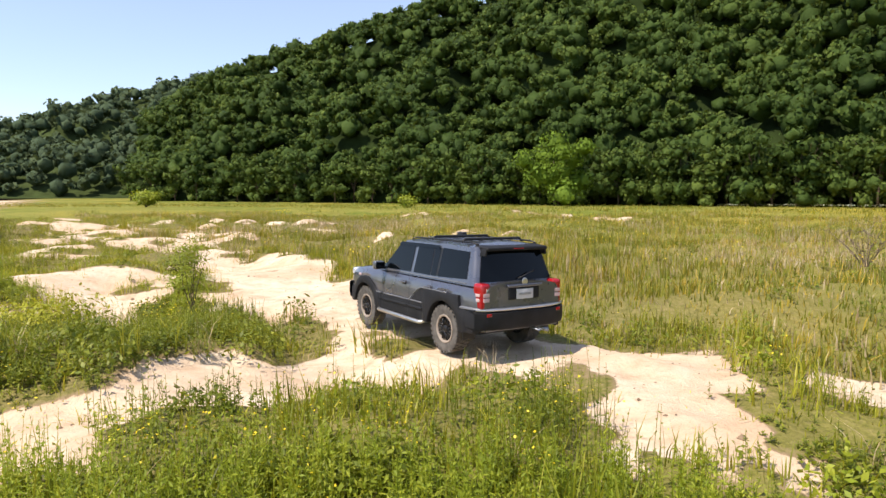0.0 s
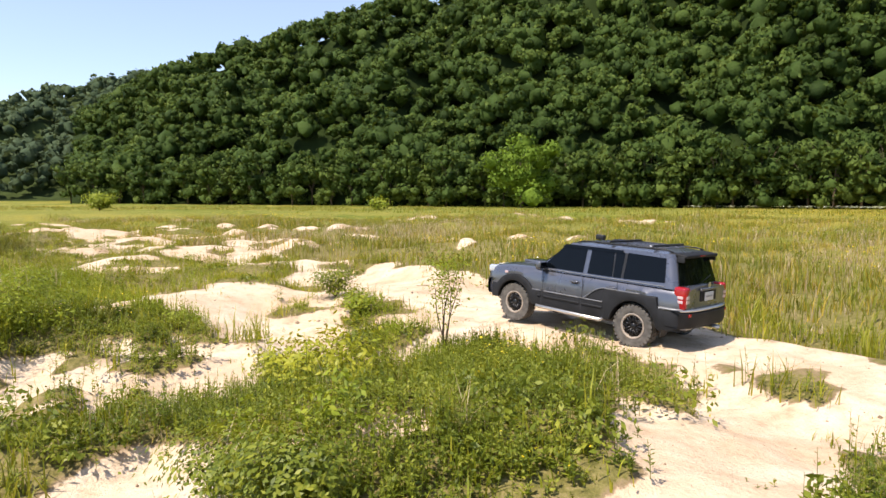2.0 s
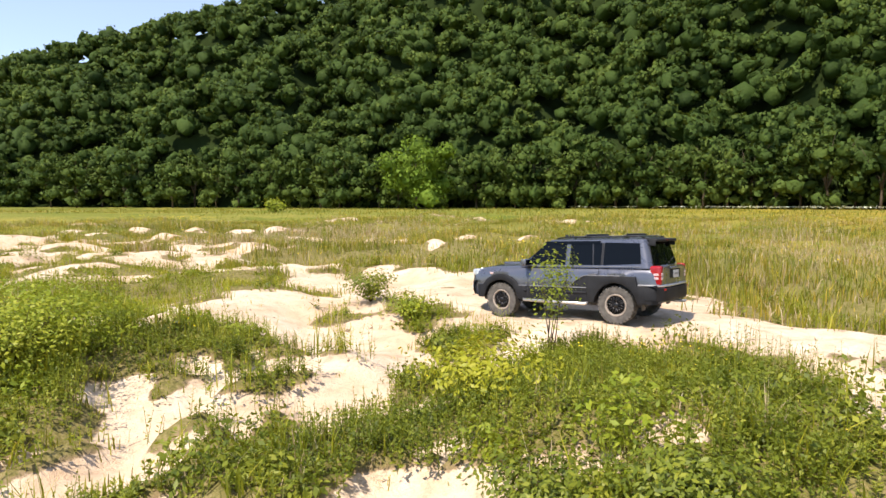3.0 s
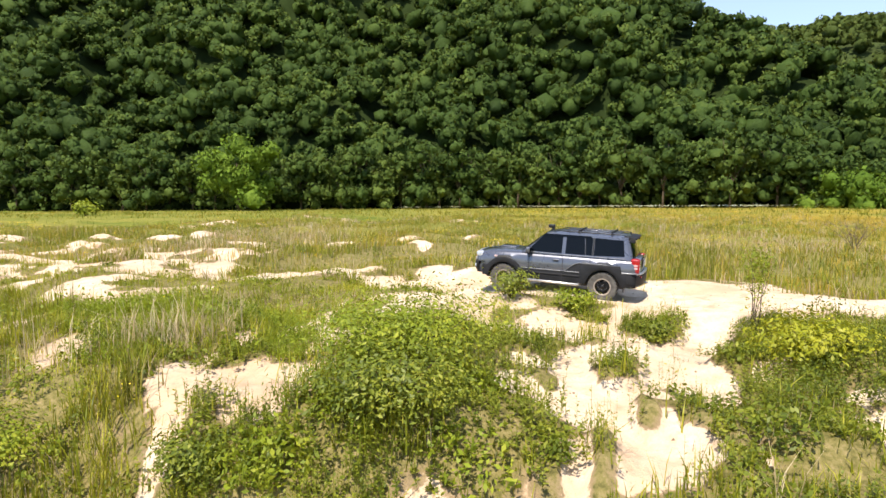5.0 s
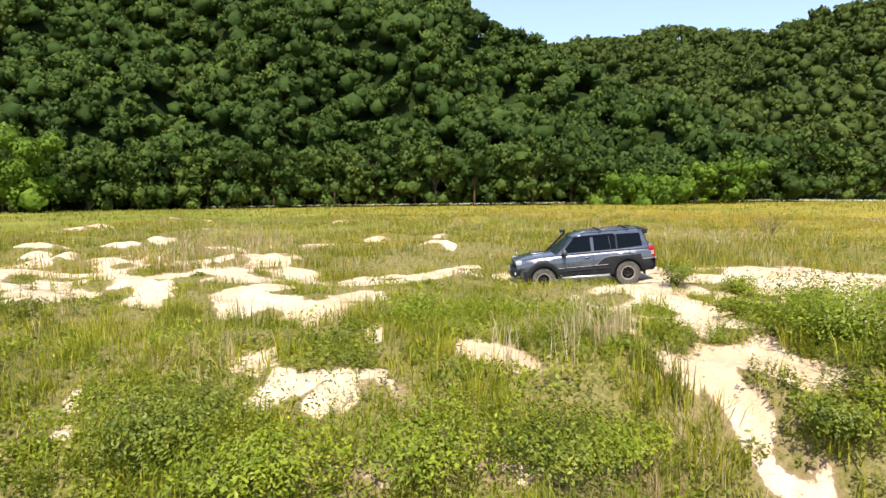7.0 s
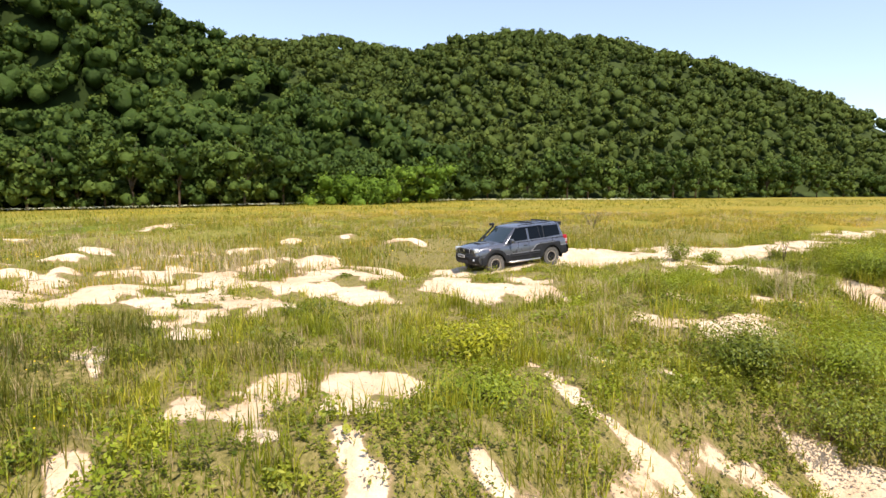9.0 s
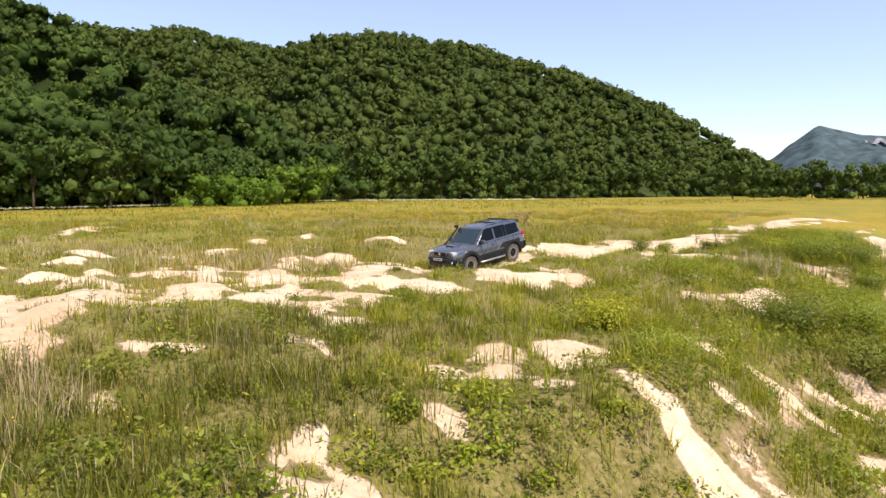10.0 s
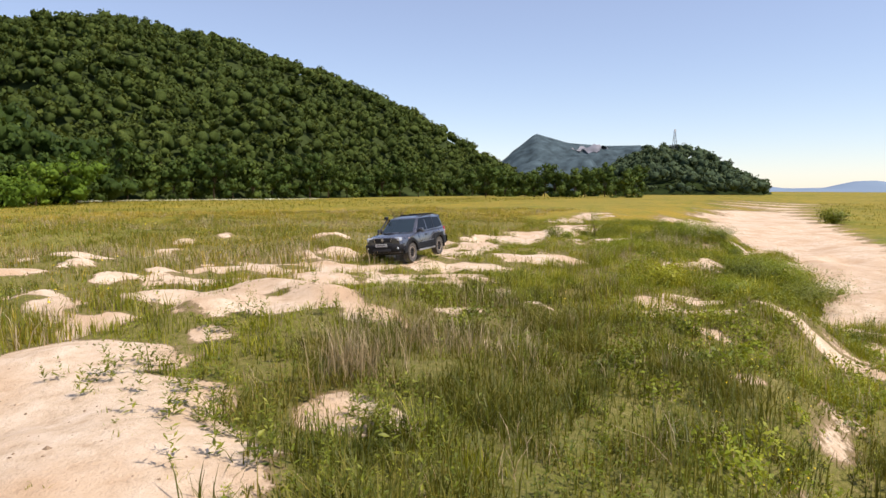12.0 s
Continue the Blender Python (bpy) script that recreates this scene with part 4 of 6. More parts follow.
def make_car():
    car = new("suv", None)
    tagged(car, "dusty dark-grey off-road SUV with snorkel driving over sand", "car")
    xs = list(np.linspace(-2.30, 2.22, 96))
    rows = [[*lower_section(x, -1), *lower_section(x, 1)[-2::-1]] for x in xs]
    v, f = rows_to_mesh(rows)
    n = len(rows[0])
    f += [tuple(range(n)), tuple(range(len(v) - n, len(v)))[::-1]]
    sharp(part("body", (v, f), PAINT, car))
    rows = [outline(h) for h in (0, 0.2, 0.4, 0.6, 0.8, 0.93, 1.0, 1.02, 1.05, 1.10, 1.17, 1.24)]
    v, f = rows_to_mesh(rows, True)
    f.append(tuple(range(len(v) - len(rows[0]), len(v))))
    sharp(part("cabin", (v, f), PAINT, car), 50)
    for side in (1, -1):
        rows = []
        for x in np.linspace(-2.24, 2.02, 110):
            w, zb, zc = half_width(x), arch_z(x, 0.455, 0.43), clad_z(x)
            flare = 0.045 if min(abs(x - WB), abs(x + WB)) < 0.62 else 0.022
            o = w + flare
            rows.append([(x, side * (w - 0.06), zb), (x, side * (o - 0.008), zb + 0.004), (x, side * o, zb + 0.035), (x, side * o, zc - 0.03), (x, side * (o - 0.012), zc - 0.008), (x, side * (w - 0.02), zc)])
        v, f = rows_to_mesh(rows)
        sharp(part("side_cladding", (v, f), CLAD, car, "matt dark plastic lower cladding"), 45)
        for x0, x1 in ((0.60, -0.24), (-0.30, -0.75), (0.93, 0.68)):
            v, f = rows_to_mesh([[(x, side * (half_width(x) + d), z) for d, z in ((0.024, 0.60), (0.036, 0.605), (0.036, 0.645), (0.024, 0.65))] for x in np.linspace(x0, x1, 6)])
            part("rub_strip", (v, f), CLAD, car)
            # Pale strip added as a shape for the reflected light line on the doors.
            v, f = rows_to_mesh([[(x, side * (half_width(x) + d), z) for d, z in ((0.026, 0.722), (0.034, 0.727), (0.034, 0.742), (0.020, 0.746))] for x in np.linspace(x0, x1, 6)])
            part("highlight_line", (v, f), SILVER, car, "pale strip added for the light line along the door")
        # The same painted highlight, swept over the rear arch as a bar.
        pts = [(-0.25 - 1.25 * t, side * (half_width(-0.25 - 1.25 * t) + 0.030), clad_z(-0.25 - 1.25 * t) + 0.004) for t in np.linspace(0, 1, 16)]
        part("highlight_line", tube(pts, 0.012, 6), SILVER, car, "pale bar added for the light line over the rear arch")
        panes = (((0.74, 0.10), (-0.23, 0.10), (-0.23, 0.88), (0.30, 0.88)), ((-0.33, 0.10), (-0.86, 0.10), (-0.82, 0.89), (-0.33, 0.89)),
                 ((-0.89, 0.10), (-1.04, 0.10), (-1.04, 0.89), (-0.85, 0.89)), ((-1.10, 0.10), (-1.90, 0.16), (-1.84, 0.87), (-1.10, 0.90)))
        for p in panes:
            part("side_window", side_panel(*p, side), GLASSDARK, car, "dark tinted glass")
        for x0, x1 in ((-0.864, -0.886), (-1.046, -1.094)):
            part("pillar_trim", side_panel((x0, 0.11), (x1, 0.11), (x1 + 0.03 * (x0 > -1), 0.885), (x0 + 0.03 * (x0 > -1), 0.885), side), BLACKPLASTIC, car)
        part("window_sill_trim", rows_to_mesh([[(x, side * (0.822 + d), z) for d, z in ((0.0, 1.170), (0.010, 1.173), (0.010, 1.184), (0, 1.187))] for x in np.linspace(0.78, -1.9, 12)]), SILVER, car)
        part("rain_visor", side_panel((0.34, 0.86), (-1.0, 0.86), (-1.0, 0.96), (0.26, 0.96), side, 0.022), GLASSDARK, car)
        for x in (0.66, -0.28, -1.02):
            part("door_gap", rows_to_mesh([[(x + d, side * (half_width(x) + (0.0015 if z > 0.76 else 0.0245)), z) for d in (-0.006, 0.006)] for z in np.linspace(0.50 if x > -1 else 0.9, 1.15, 8)]), INK, car)
        for x in (-0.09, -0.90):
            hd = part("door_handle", box(x, side * (half_width(x) + 0.018), 1.02, 0.19, 0.035, 0.038, 0.014), PAINT, car)
            part("handle_recess", box(x, side * (half_width(x) - 0.012), 1.01, 0.13, 0.04, 0.075, 0.02), INK, hd)
        step = part("running_board", tube([(0.80, side * 0.84, 0.44), (0.74, side * 0.93, 0.42), (-0.72, side * 0.93, 0.40), (-0.80, side * 0.84, 0.43)], 0.034, 10), CHROME, car, "dull silver tubular side step")
        mir = part("wing_mirror", box(0.66, side * 0.97, 1.255, 0.13, 0.22, 0.16, 0.05, None, 3), PAINT if side > 0 else PAINT, car)
        part("mirror_arm", box(0.70, side * 0.86, 1.20, 0.08, 0.10, 0.06, 0.02), BLACKPLASTIC, mir)
        part("mirror_glass", box(0.592, side * 0.975, 1.255, 0.012, 0.18, 0.12, 0.004), GLASSDARK, mir)
        tl = part("tail_light", box(-2.180, side * 0.722, 1.005, 0.235, 0.185, 0.40, 0.06, None, 3), TAILRED, car, "tall red tail lamp with clear centre")
        for z in (1.03, 0.955):
            part("clear_lens", box(-2.299, side * 0.722, z, 0.012, 0.11, 0.058, 0.004), TAILCLEAR, tl)
            part("clear_lens", box(-2.20, side * 0.815, z, 0.10, 0.010, 0.050, 0.004), TAILCLEAR, tl)
        part("spoiler_fin", box(-2.06, side * 0.605, 1.655, 0.14, 0.035, 0.11, 0.012, Matrix.Rotation(radians(8 * side), 4, 'X')), CLAD, car)
        hl = part("headlight", box(2.10, side * 0.61, 1.00, 0.22, 0.34, 0.16, 0.06, Matrix.Rotation(radians(-18 * side), 4, 'Z'), 3), LAMPGLASS, car, "clear wrap-round headlamp")
        for dy in (-0.08, 0.07):
            part("bulb_bowl", lathe([(0.001, 0), (0.05, 0.01), (0.062, 0.03)], 14), CHROME, hl).matrix_basis = Matrix.Translation((2.20 - 0.03 * abs(dy), side * (0.61 + dy), 1.0)) @ Matrix.Rotation(radians(90), 4, 'Z')
        part("indicator", box(1.62, side * (half_width(1.62) + 0.004), 0.995, 0.09, 0.02, 0.05, 0.008), TAILCLEAR, car)
        fog = part("fog_lamp", box(2.26, side * 0.62, 0.66, 0.06, 0.16, 0.10, 0.03, None, 3), LAMPGLASS, car)
        part("mud_flap", box(-1.92, side * 0.77, 0.42, 0.02, 0.24, 0.24, 0.008), BLACKPLASTIC, car)
        part("roof_rail", tube([(0.05, side * 0.60, 1.77), (-0.1, side * 0.61, 1.80), (-1.75, side * 0.60, 1.80), (-1.9, side * 0.59, 1.77)], 0.014, 8), BLACKPLASTIC, car)
        part("rear_reflector", box(-2.345, side * 0.66, 0.73, 0.02, 0.16, 0.05, 0.008), TAILRED, car)
        part("headrest", box(-0.15, side * 0.38, 1.38, 0.10, 0.26, 0.18, 0.05, None, 3), BLACKPLASTIC, car)
    for x in (-0.62, -1.50):
        part("roof_bar", tube([(x, -0.62, 1.79), (x, -0.56, 1.835), (x, 0.56, 1.835), (x, 0.62, 1.79)], 0.022, 8), BLACKPLASTIC, car, "black roof crossbar")
    for y in np.linspace(-0.42, 0.42, 5):
        part("roof_rib", box(-0.95, y, 1.812, 1.5, 0.035, 0.008, 0.003, None, 1), PAINT, car)
    part("windscreen", end_panel(True, 0.06, 0.93, 0.70, 0.575), SCREEN, car, "green-tinted windscreen glass")
    part("rear_window", end_panel(False, 0.10, 0.92, 0.72, 0.60), GLASSDARK, car, "dark tinted rear glass")
    sp = part("spoiler", box(-2.00, 0, 1.722, 0.34, 1.22, 0.06, 0.028, Matrix.Rotation(radians(-5), 4, 'Y'), 3), CLAD, car, "dark roof spoiler")
    part("brake_light", box(-2.172, 0, 1.712, 0.012, 0.20, 0.014, 0.004), TAILRED, sp)
    wiper = part("rear_wiper", tube([(-2.19, 0.02, 1.24), (-2.20, -0.30, 1.36)], 0.009, 6), BLACKPLASTIC, car)
    tg = part("tailgate", rows_to_mesh([[(-2.305 - 0.012 + 0.03 * (y / 0.7) ** 2, y, z) for y in np.linspace(0.63, -0.63, 9)] for z in (0.76, 0.8, 1.0, 1.14)]), PAINT, car)
    part("plate_recess", box(-2.312, 0.0, 1.03, 0.03, 0.62, 0.19, 0.02), CLAD, tg)
    part("plate_garnish", box(-2.335, 0, 1.15, 0.04, 0.70, 0.045, 0.015), PAINT, tg, "body-coloured tailgate garnish")
    part("badge", lathe([(0.001, 0), (0.05, 0.004), (0.06, 0.0)], 16), CHROME, tg).matrix_basis = Matrix.Translation((-2.33, 0, 1.21)) @ Matrix.Rotation(radians(90), 4, 'Z')
    rp = part("rear_plate", box(-2.335, 0.0, 1.02, 0.012, 0.335, 0.155, 0.004), PLATE, car, "white number plate with an unreadable mark")
    part("plate_mark", box(-2.343, 0.0, 1.02, 0.004, 0.24, 0.035, 0.001), STEEL, rp)
    for z, dx, w in ((0.64, 0, 1.0),):
        rows = [[(-2.40 + 0.16 * (y / 0.9) ** 4 + dx + o, y, z + h) for o, h in ((0.12, -0.15), (0.02, -0.14), (0.0, -0.08), (0.0, 0.12), (0.05, 0.15), (0.16, 0.15))] for y in np.linspace(0.90, -0.90, 19)]
        v, f = rows_to_mesh(rows)
        rb = sharp(part("rear_bumper", (v, f), CLAD, car, "dark plastic rear bumper"), 50)
        rows = [[(-2.385 + 0.16 * (y / 0.9) ** 4 + o, y, 0.79 + h) for o, h in ((0.0, 0.0), (-0.012, 0.005), (-0.008, 0.03), (0.06, 0.034))] for y in np.linspace(0.88, -0.88, 19)]
        part("bumper_strip", rows_to_mesh(rows), CHROME, rb, "worn bright strip")
    for side in (1, -1):
        rows = [[(x, side * (half_width(x) + d), z) for d, z in ((0.0, 0.50), (0.035, 0.52), (0.038, 0.77), (0.02, 0.80), (-0.02, 0.80))] for x in np.linspace(-1.86, -2.30, 8)]
        sharp(part("bumper_corner", rows_to_mesh(rows), CLAD, car), 50)
        rows = [[(x, side * (half_width(x) + d), z) for d, z in ((0.036, 0.795), (0.044, 0.80), (0.042, 0.825), (0.0, 0.835))] for x in np.linspace(-1.86, -2.27, 8)]
        part("bumper_strip", rows_to_mesh(rows), SILVER, car)
    rows = [[(2.40 - 0.26 * abs(y / 0.86) ** 3 + o, y, 0.64 + h) for o, h in ((-0.20, -0.16), (-0.05, -0.15), (0.0, -0.07), (0.0, 0.13), (-0.05, 0.17), (-0.20, 0.18))] for y in np.linspace(0.86, -0.86, 19)]
    fb = sharp(part("front_bumper", rows_to_mesh(rows), CLAD, car, "dark front bumper"), 50)
    part("air_intake", box(2.385, 0, 0.585, 0.03, 0.80, 0.12, 0.02), INK, fb)
    gr = part("grille", box(2.21, 0, 0.985, 0.12, 0.70, 0.17, 0.03), INK, car, "dark grille with a bright surround")
    for z in (0.94, 0.985, 1.03):
        part("grille_bar", box(2.27, 0, z, 0.014, 0.66, 0.014, 0.004, None, 1), CLAD, gr)
    part("grille_surround", tube([(2.265, -0.36, 0.91), (2.25, -0.39, 1.07), (2.25, 0.39, 1.07), (2.265, 0.36, 0.91)], 0.014, 6), CHROME, gr)
    part("emblem", lathe([(0.001, 0), (0.05, -0.004), (0.062, 0.0)], 16), CHROME, gr).matrix_basis = Matrix.Translation((2.285, 0, 1.0)) @ Matrix.Rotation(radians(90), 4, 'Z')
    fp = part("front_plate", box(2.41, 0, 0.79, 0.012, 0.52, 0.115, 0.004), PLATE, car, "white number plate with an unreadable mark")
    part("plate_mark", box(2.418, 0, 0.79, 0.004, 0.38, 0.05, 0.001), SILVER, fp)
    sc = part("hood_scoop", box(1.45, 0, 1.20, 0.46, 0.46, 0.06, 0.026, None, 3), PAINT, car, "raised bonnet scoop")
    part("scoop_mouth", box(1.685, 0, 1.20, 0.014, 0.36, 0.03, 0.006), INK, sc)
    snp = [(1.05, -0.90, 1.08), (0.98, -0.90, 1.14), (0.80, -0.86, 1.30), (0.42, -0.75, 1.66), (0.37, -0.74, 1.70), (0.37, -0.74, 1.78)]
    sn = part("snorkel", tube(snp, [0.045, 0.045, 0.04, 0.04, 0.045, 0.05], 12), BLACKPLASTIC, car, "black raised air intake snorkel")
    part("snorkel_head", box(0.42, -0.74, 1.80, 0.20, 0.12, 0.11, 0.035, None, 3), BLACKPLASTIC, sn)
    part("aerial", tube([(1.30, -0.70, 1.16), (1.22, -0.70, 1.42)], [0.006, 0.004], 6), BLACKPLASTIC, car)
    part("front_corner_pole", tube([(2.06, -0.72, 1.10), (2.06, -0.72, 1.20)], 0.012, 6), CHROME, car)
    part("chassis", box(0.0, 0, 0.48, 3.9, 1.44, 0.26, 0.05), BLACKPLASTIC, car)
    part("axle", tube([(-WB, -0.7, WR), (-WB, 0.7, WR)], 0.055, 8), BLACKPLASTIC, car)
    part("axle", tube([(WB, -0.7, WR), (WB, 0.7, WR)], 0.045, 8), BLACKPLASTIC, car)
    for x in (WB, -WB):
        part("wheel_well", box(x, 0, 0.62, 0.90, 1.46, 0.42, 0.06), BLACKPLASTIC, car)
    part("exhaust", tube([(-1.9, -0.45, 0.42), (-2.38, -0.45, 0.42)], 0.035, 10), STEEL, car)
    part("tow_hook", tube([(-2.30, -0.25, 0.46), (-2.46, -0.25, 0.45), (-2.47, -0.18, 0.45), (-2.30, -0.18, 0.46)], 0.016, 6), STEEL, car)
    wheels = []
    for x in (WB, -WB):
        for side in (1, -1):
            w = make_wheel(side)
            w.parent = car
            wheels.append((w, x, side))
    return car, wheels


car, wheels = make_car()


# ---- plants ----
def stuff(name, label, category, v, f, mat):
    ob = new(name, mesh_from(name, v, f, mat, False))
    return tagged(ob, label, category, kind="stuff")


def blades(x, y, z, per, height, width, spread, lean, rs):
    """Tufts of bent, tapering blades of grass; three triangles a blade."""
    n = len(x) * per
    bx, by, bz = np.repeat(x, per) + rs.normal(size=n) * spread, np.repeat(y, per) + rs.normal(size=n) * spread, np.repeat(z, per)
    h = np.repeat(height, per) * rs.uniform(0.45, 1.1, n)
    a, ln = rs.rand(n) * 6.283, np.abs(rs.normal(size=n)) * lean + 0.05
    dx, dy = np.cos(a), np.sin(a)
    wx, wy = -dy * width * rs.uniform(0.6, 1.3, n), dx * width * rs.uniform(0.6, 1.3, n)
    mid, tip = 0.55, 1.0
    p = np.empty((n, 5, 3))
    for i, (s, t, k) in enumerate(((1, 0, 1), (-1, 0, 1), (1, mid, 0.8), (-1, mid, 0.8), (0, tip, 0))):
        out = ln * h * t ** 2 * 1.1
        p[:, i, 0], p[:, i, 1] = bx + dx * out + s * wx * k, by + dy * out + s * wy * k
        p[:, i, 2] = bz - 0.03 + h * t * (1 - 0.25 * ln * t)
    k = np.arange(n)[:, None] * 5
    f = np.concatenate([k + (0, 1, 3), k + (0, 3, 2), k + (2, 3, 4)], 1).reshape(-1, 3)
    return p.reshape(-1, 3), f


def herbs(x, y, z, stems, leaves, height, leaf, spread, rs, narrow=0.24):
    """Leafy stems: each leaf a kite on its stem, shorter towards the top."""
    n = len(x) * stems
    sx, sy = np.repeat(x, stems) + rs.normal(size=n) * spread, np.repeat(y, stems) + rs.normal(size=n) * spread
    sz, h = np.repeat(z, stems), np.repeat(height, stems) * rs.uniform(0.5, 1.08, n)
    la, ll = rs.rand(n) * 6.283, np.abs(rs.normal(size=n)) * 0.18
    m = n * leaves
    u = np.tile((np.arange(leaves) + 0.6) / leaves, n) * 0.9 + rs.uniform(0.02, 0.1, m)
    H, A, L = np.repeat(h, leaves), np.repeat(la, leaves), np.repeat(ll, leaves)
    px = np.repeat(sx, leaves) + np.cos(A) * L * H * u * u
    py = np.repeat(sy, leaves) + np.sin(A) * L * H * u * u
    pz = np.repeat(sz, leaves) + H * u - 0.02
    a = np.tile(np.arange(leaves) * 2.4, n) + rs.rand(m) * 0.9 + np.repeat(rs.rand(n) * 6, leaves)
    up = rs.uniform(-0.1, 0.75, m) + u * 0.3
    ln = leaf * rs.uniform(0.6, 1.25, m) * (1.15 - 0.65 * u)
    d = np.stack([np.cos(a) * np.cos(up), np.sin(a) * np.cos(up), np.sin(up)], -1)
    s = np.stack([-np.sin(a), np.cos(a), rs.normal(size=m) * 0.3], -1)
    b = np.stack([px, py, pz], -1)
    drop = np.zeros((m, 3))
    drop[:, 2] = -0.10 * ln
    q = np.stack([b, b + d * (ln * 0.45)[:, None] + s * (ln * narrow)[:, None], b + d * ln[:, None] + drop, b + d * (ln * 0.45)[:, None] - s * (ln * narrow)[:, None]], 1)
    st = np.stack([np.stack([sx - 0.004, sy, sz - 0.03], -1), np.stack([sx + 0.004, sy, sz - 0.03], -1),
                   np.stack([sx + np.cos(la) * ll * h + 0.002, sy + np.sin(la) * ll * h, sz + h], -1), np.stack([sx + np.cos(la) * ll * h - 0.002, sy + np.sin(la) * ll * h, sz + h], -1)], 1)
    v = np.concatenate([q.reshape(-1, 3), st.reshape(-1, 3)])
    return v, np.arange(len(v)).reshape(-1, 4)


def scatter(n, x0, x1, y0, y1, rs, lo, hi, bare=0.5):
    """Random places on the ground between two distances from the bank, off the bare sand."""
    x, y = rs.uniform(x0, x1, n), rs.uniform(y0, y1, n)
    bd = bank_distance(x, y)
    k = (bd > lo) & (bd < hi)
    x, y, bd = x[k], y[k], bd[k]
    z, sand = land(x, y)
    st, lt = x * TX + y * TY, x * 0.8 + y * 0.6 - 8.68
    keep = (rs.rand(len(x)) > smooth(bare - 0.40, bare + 0.30, sand)) & ((np.abs(lt) > 1.35) | (st < 7) | (st > 24))
    return x[keep], y[keep], z[keep], sand[keep], bd[keep]


def trodden(x, y):
    """Growth is shorter beside the upper part of the track."""
    lt, st = x * 0.8 + y * 0.6 - 8.68, x * TX + y * TY
    return 1 - 0.5 * np.exp(-((lt + 2.6) / 2.6) ** 2) * smooth(18, 22, st)


rs = np.random.RandomState(5)
# herbs: thick on the bank and round the track, thin elsewhere
x, y, z, sand, bd = scatter(44000, -46, 14, 3, 56, rs, -15, 5.6, 0.5)
hz = herb_zone(x, y)
want = np.clip(hz * 1.0 + 0.12 + 0.35 * smooth(20, 24, y) * smooth(-2.5, -0.5, bd) + 0.16 * smooth(-0.2, 1.0, W_TYPE(x, y)) * smooth(34, 18, y) + 0.12 * smooth(26, 12, y), 0, 1)
k = rs.rand(len(x)) < want
hh = (0.38 + 0.18 * W_DENS(x, y) + 0.10 * W_TUFT(x, y)).clip(0.12, 0.85)
front = (y < 9.6) & (x > -5)
hh = np.where(front, hh * 0.85 + np.where(np.hypot(x - 1.5, y - 8.3) < 1.2, 0.40, 0.0), hh)
x, y, z, hh = x[k], y[k], z[k], hh[k]
for px, py, a, b, ang in HERB_ZONES:
    n = int(min(a * b, 6) * 3.14 * (26 if py < 8.2 else 13))
    r, th, c, s = np.sqrt(rs.rand(n)) * 1.08, rs.rand(n) * 6.283, math.cos(radians(ang)), math.sin(radians(ang))
    u, w = np.cos(th) * r * a, np.sin(th) * r * b
    zx, zy = px + u * c - w * s, py + u * s + w * c
    zz, bare_here = land(zx, zy)
    ok = bare_here < 0.42
    zx, zy, zz, r = zx[ok], zy[ok], zz[ok], r[ok]
    tall = (0.42 + 0.16 * W_DENS(zx, zy)).clip(0.25, 0.7) * (0.75 + 0.25 * (1 - r)) + np.where(np.hypot(zx - 1.5, zy - 8.3) < 1.1, 0.35, 0.0)
    tall = tall * (0.55 if a * b < 0.9 else 1.0)
    x, y, z, hh = np.append(x, zx), np.append(y, zy), np.append(z, zz), np.append(hh, tall)
hh = hh * trodden(x, y)
k = (y + 1.2 * W_DENS(x, y) < 18) | ((bank_distance(x, y) + W_DENS(x, y) > -2.2) & (y > 20))
v, f = herbs(x[k], y[k], z[k], 4, 9, hh[k], 0.085, 0.13, rs)
stuff("leafy_herbs", "thick leafy dark-green weeds growing on sandy banks", "weeds", v, f, HERB)
v, f = herbs(x[~k], y[~k], z[~k], 4, 9, hh[~k], 0.085, 0.14, rs, 0.18)
stuff("light_herbs", "light-green leafy weeds along the bank's edge", "weeds", v, f, BRIGHT)
wx, wy = rs.uniform(-4.0, 3.0, 330), 6.95 + rs.normal(size=330) * 0.45
wz, ws = land(wx, wy)
k = ws < 0.55
v, f = herbs(wx[k], wy[k], wz[k], 4, 13, rs.uniform(0.38, 0.72, k.sum()), 0.095, 0.10, rs, 0.15)
stuff("flowering_weeds", "tall fresh-green flowering weeds at the track's edge", "weeds", v, f, BRIGHT)
STALKS = [(-33.4, 44.4), (-32.2, 42.9), (-31.4, 45.2), (-29.2, 46.2), (-27.0, 44.0), (-35.0, 44.6), (-24.5, 38.5), (-21.5, 33.0), (-30.4, 44.0), (-33.0, 43.0), (-28.0, 41.6), (-26.0, 36.4), (-30.6, 32.4), (-19.8, 36.2)]
# tall stalks with long leaves standing alone on the sand
x2, y2, z2, s2, _ = scatter(2600, -42, 6, 5, 52, rs, -12, 5, 0.75)
k2 = rs.rand(len(x2)) < 0.30
v, f = herbs(x2[k2], y2[k2], z2[k2], 2, 14, rs.uniform(0.35, 0.75, k2.sum()), 0.15, 0.10, rs, 0.14)
cx = np.concatenate([c[0] + rs.normal(size=13) * 0.55 for c in STALKS])
cy = np.concatenate([c[1] + rs.normal(size=13) * 0.55 for c in STALKS])
v2, f2 = herbs(cx, cy, land(cx, cy)[0], 2, 16, rs.uniform(0.5, 0.95, len(cx)), 0.15, 0.08, rs, 0.14)
v, f = np.concatenate([v, v2]), np.concatenate([f, f2 + len(v)])
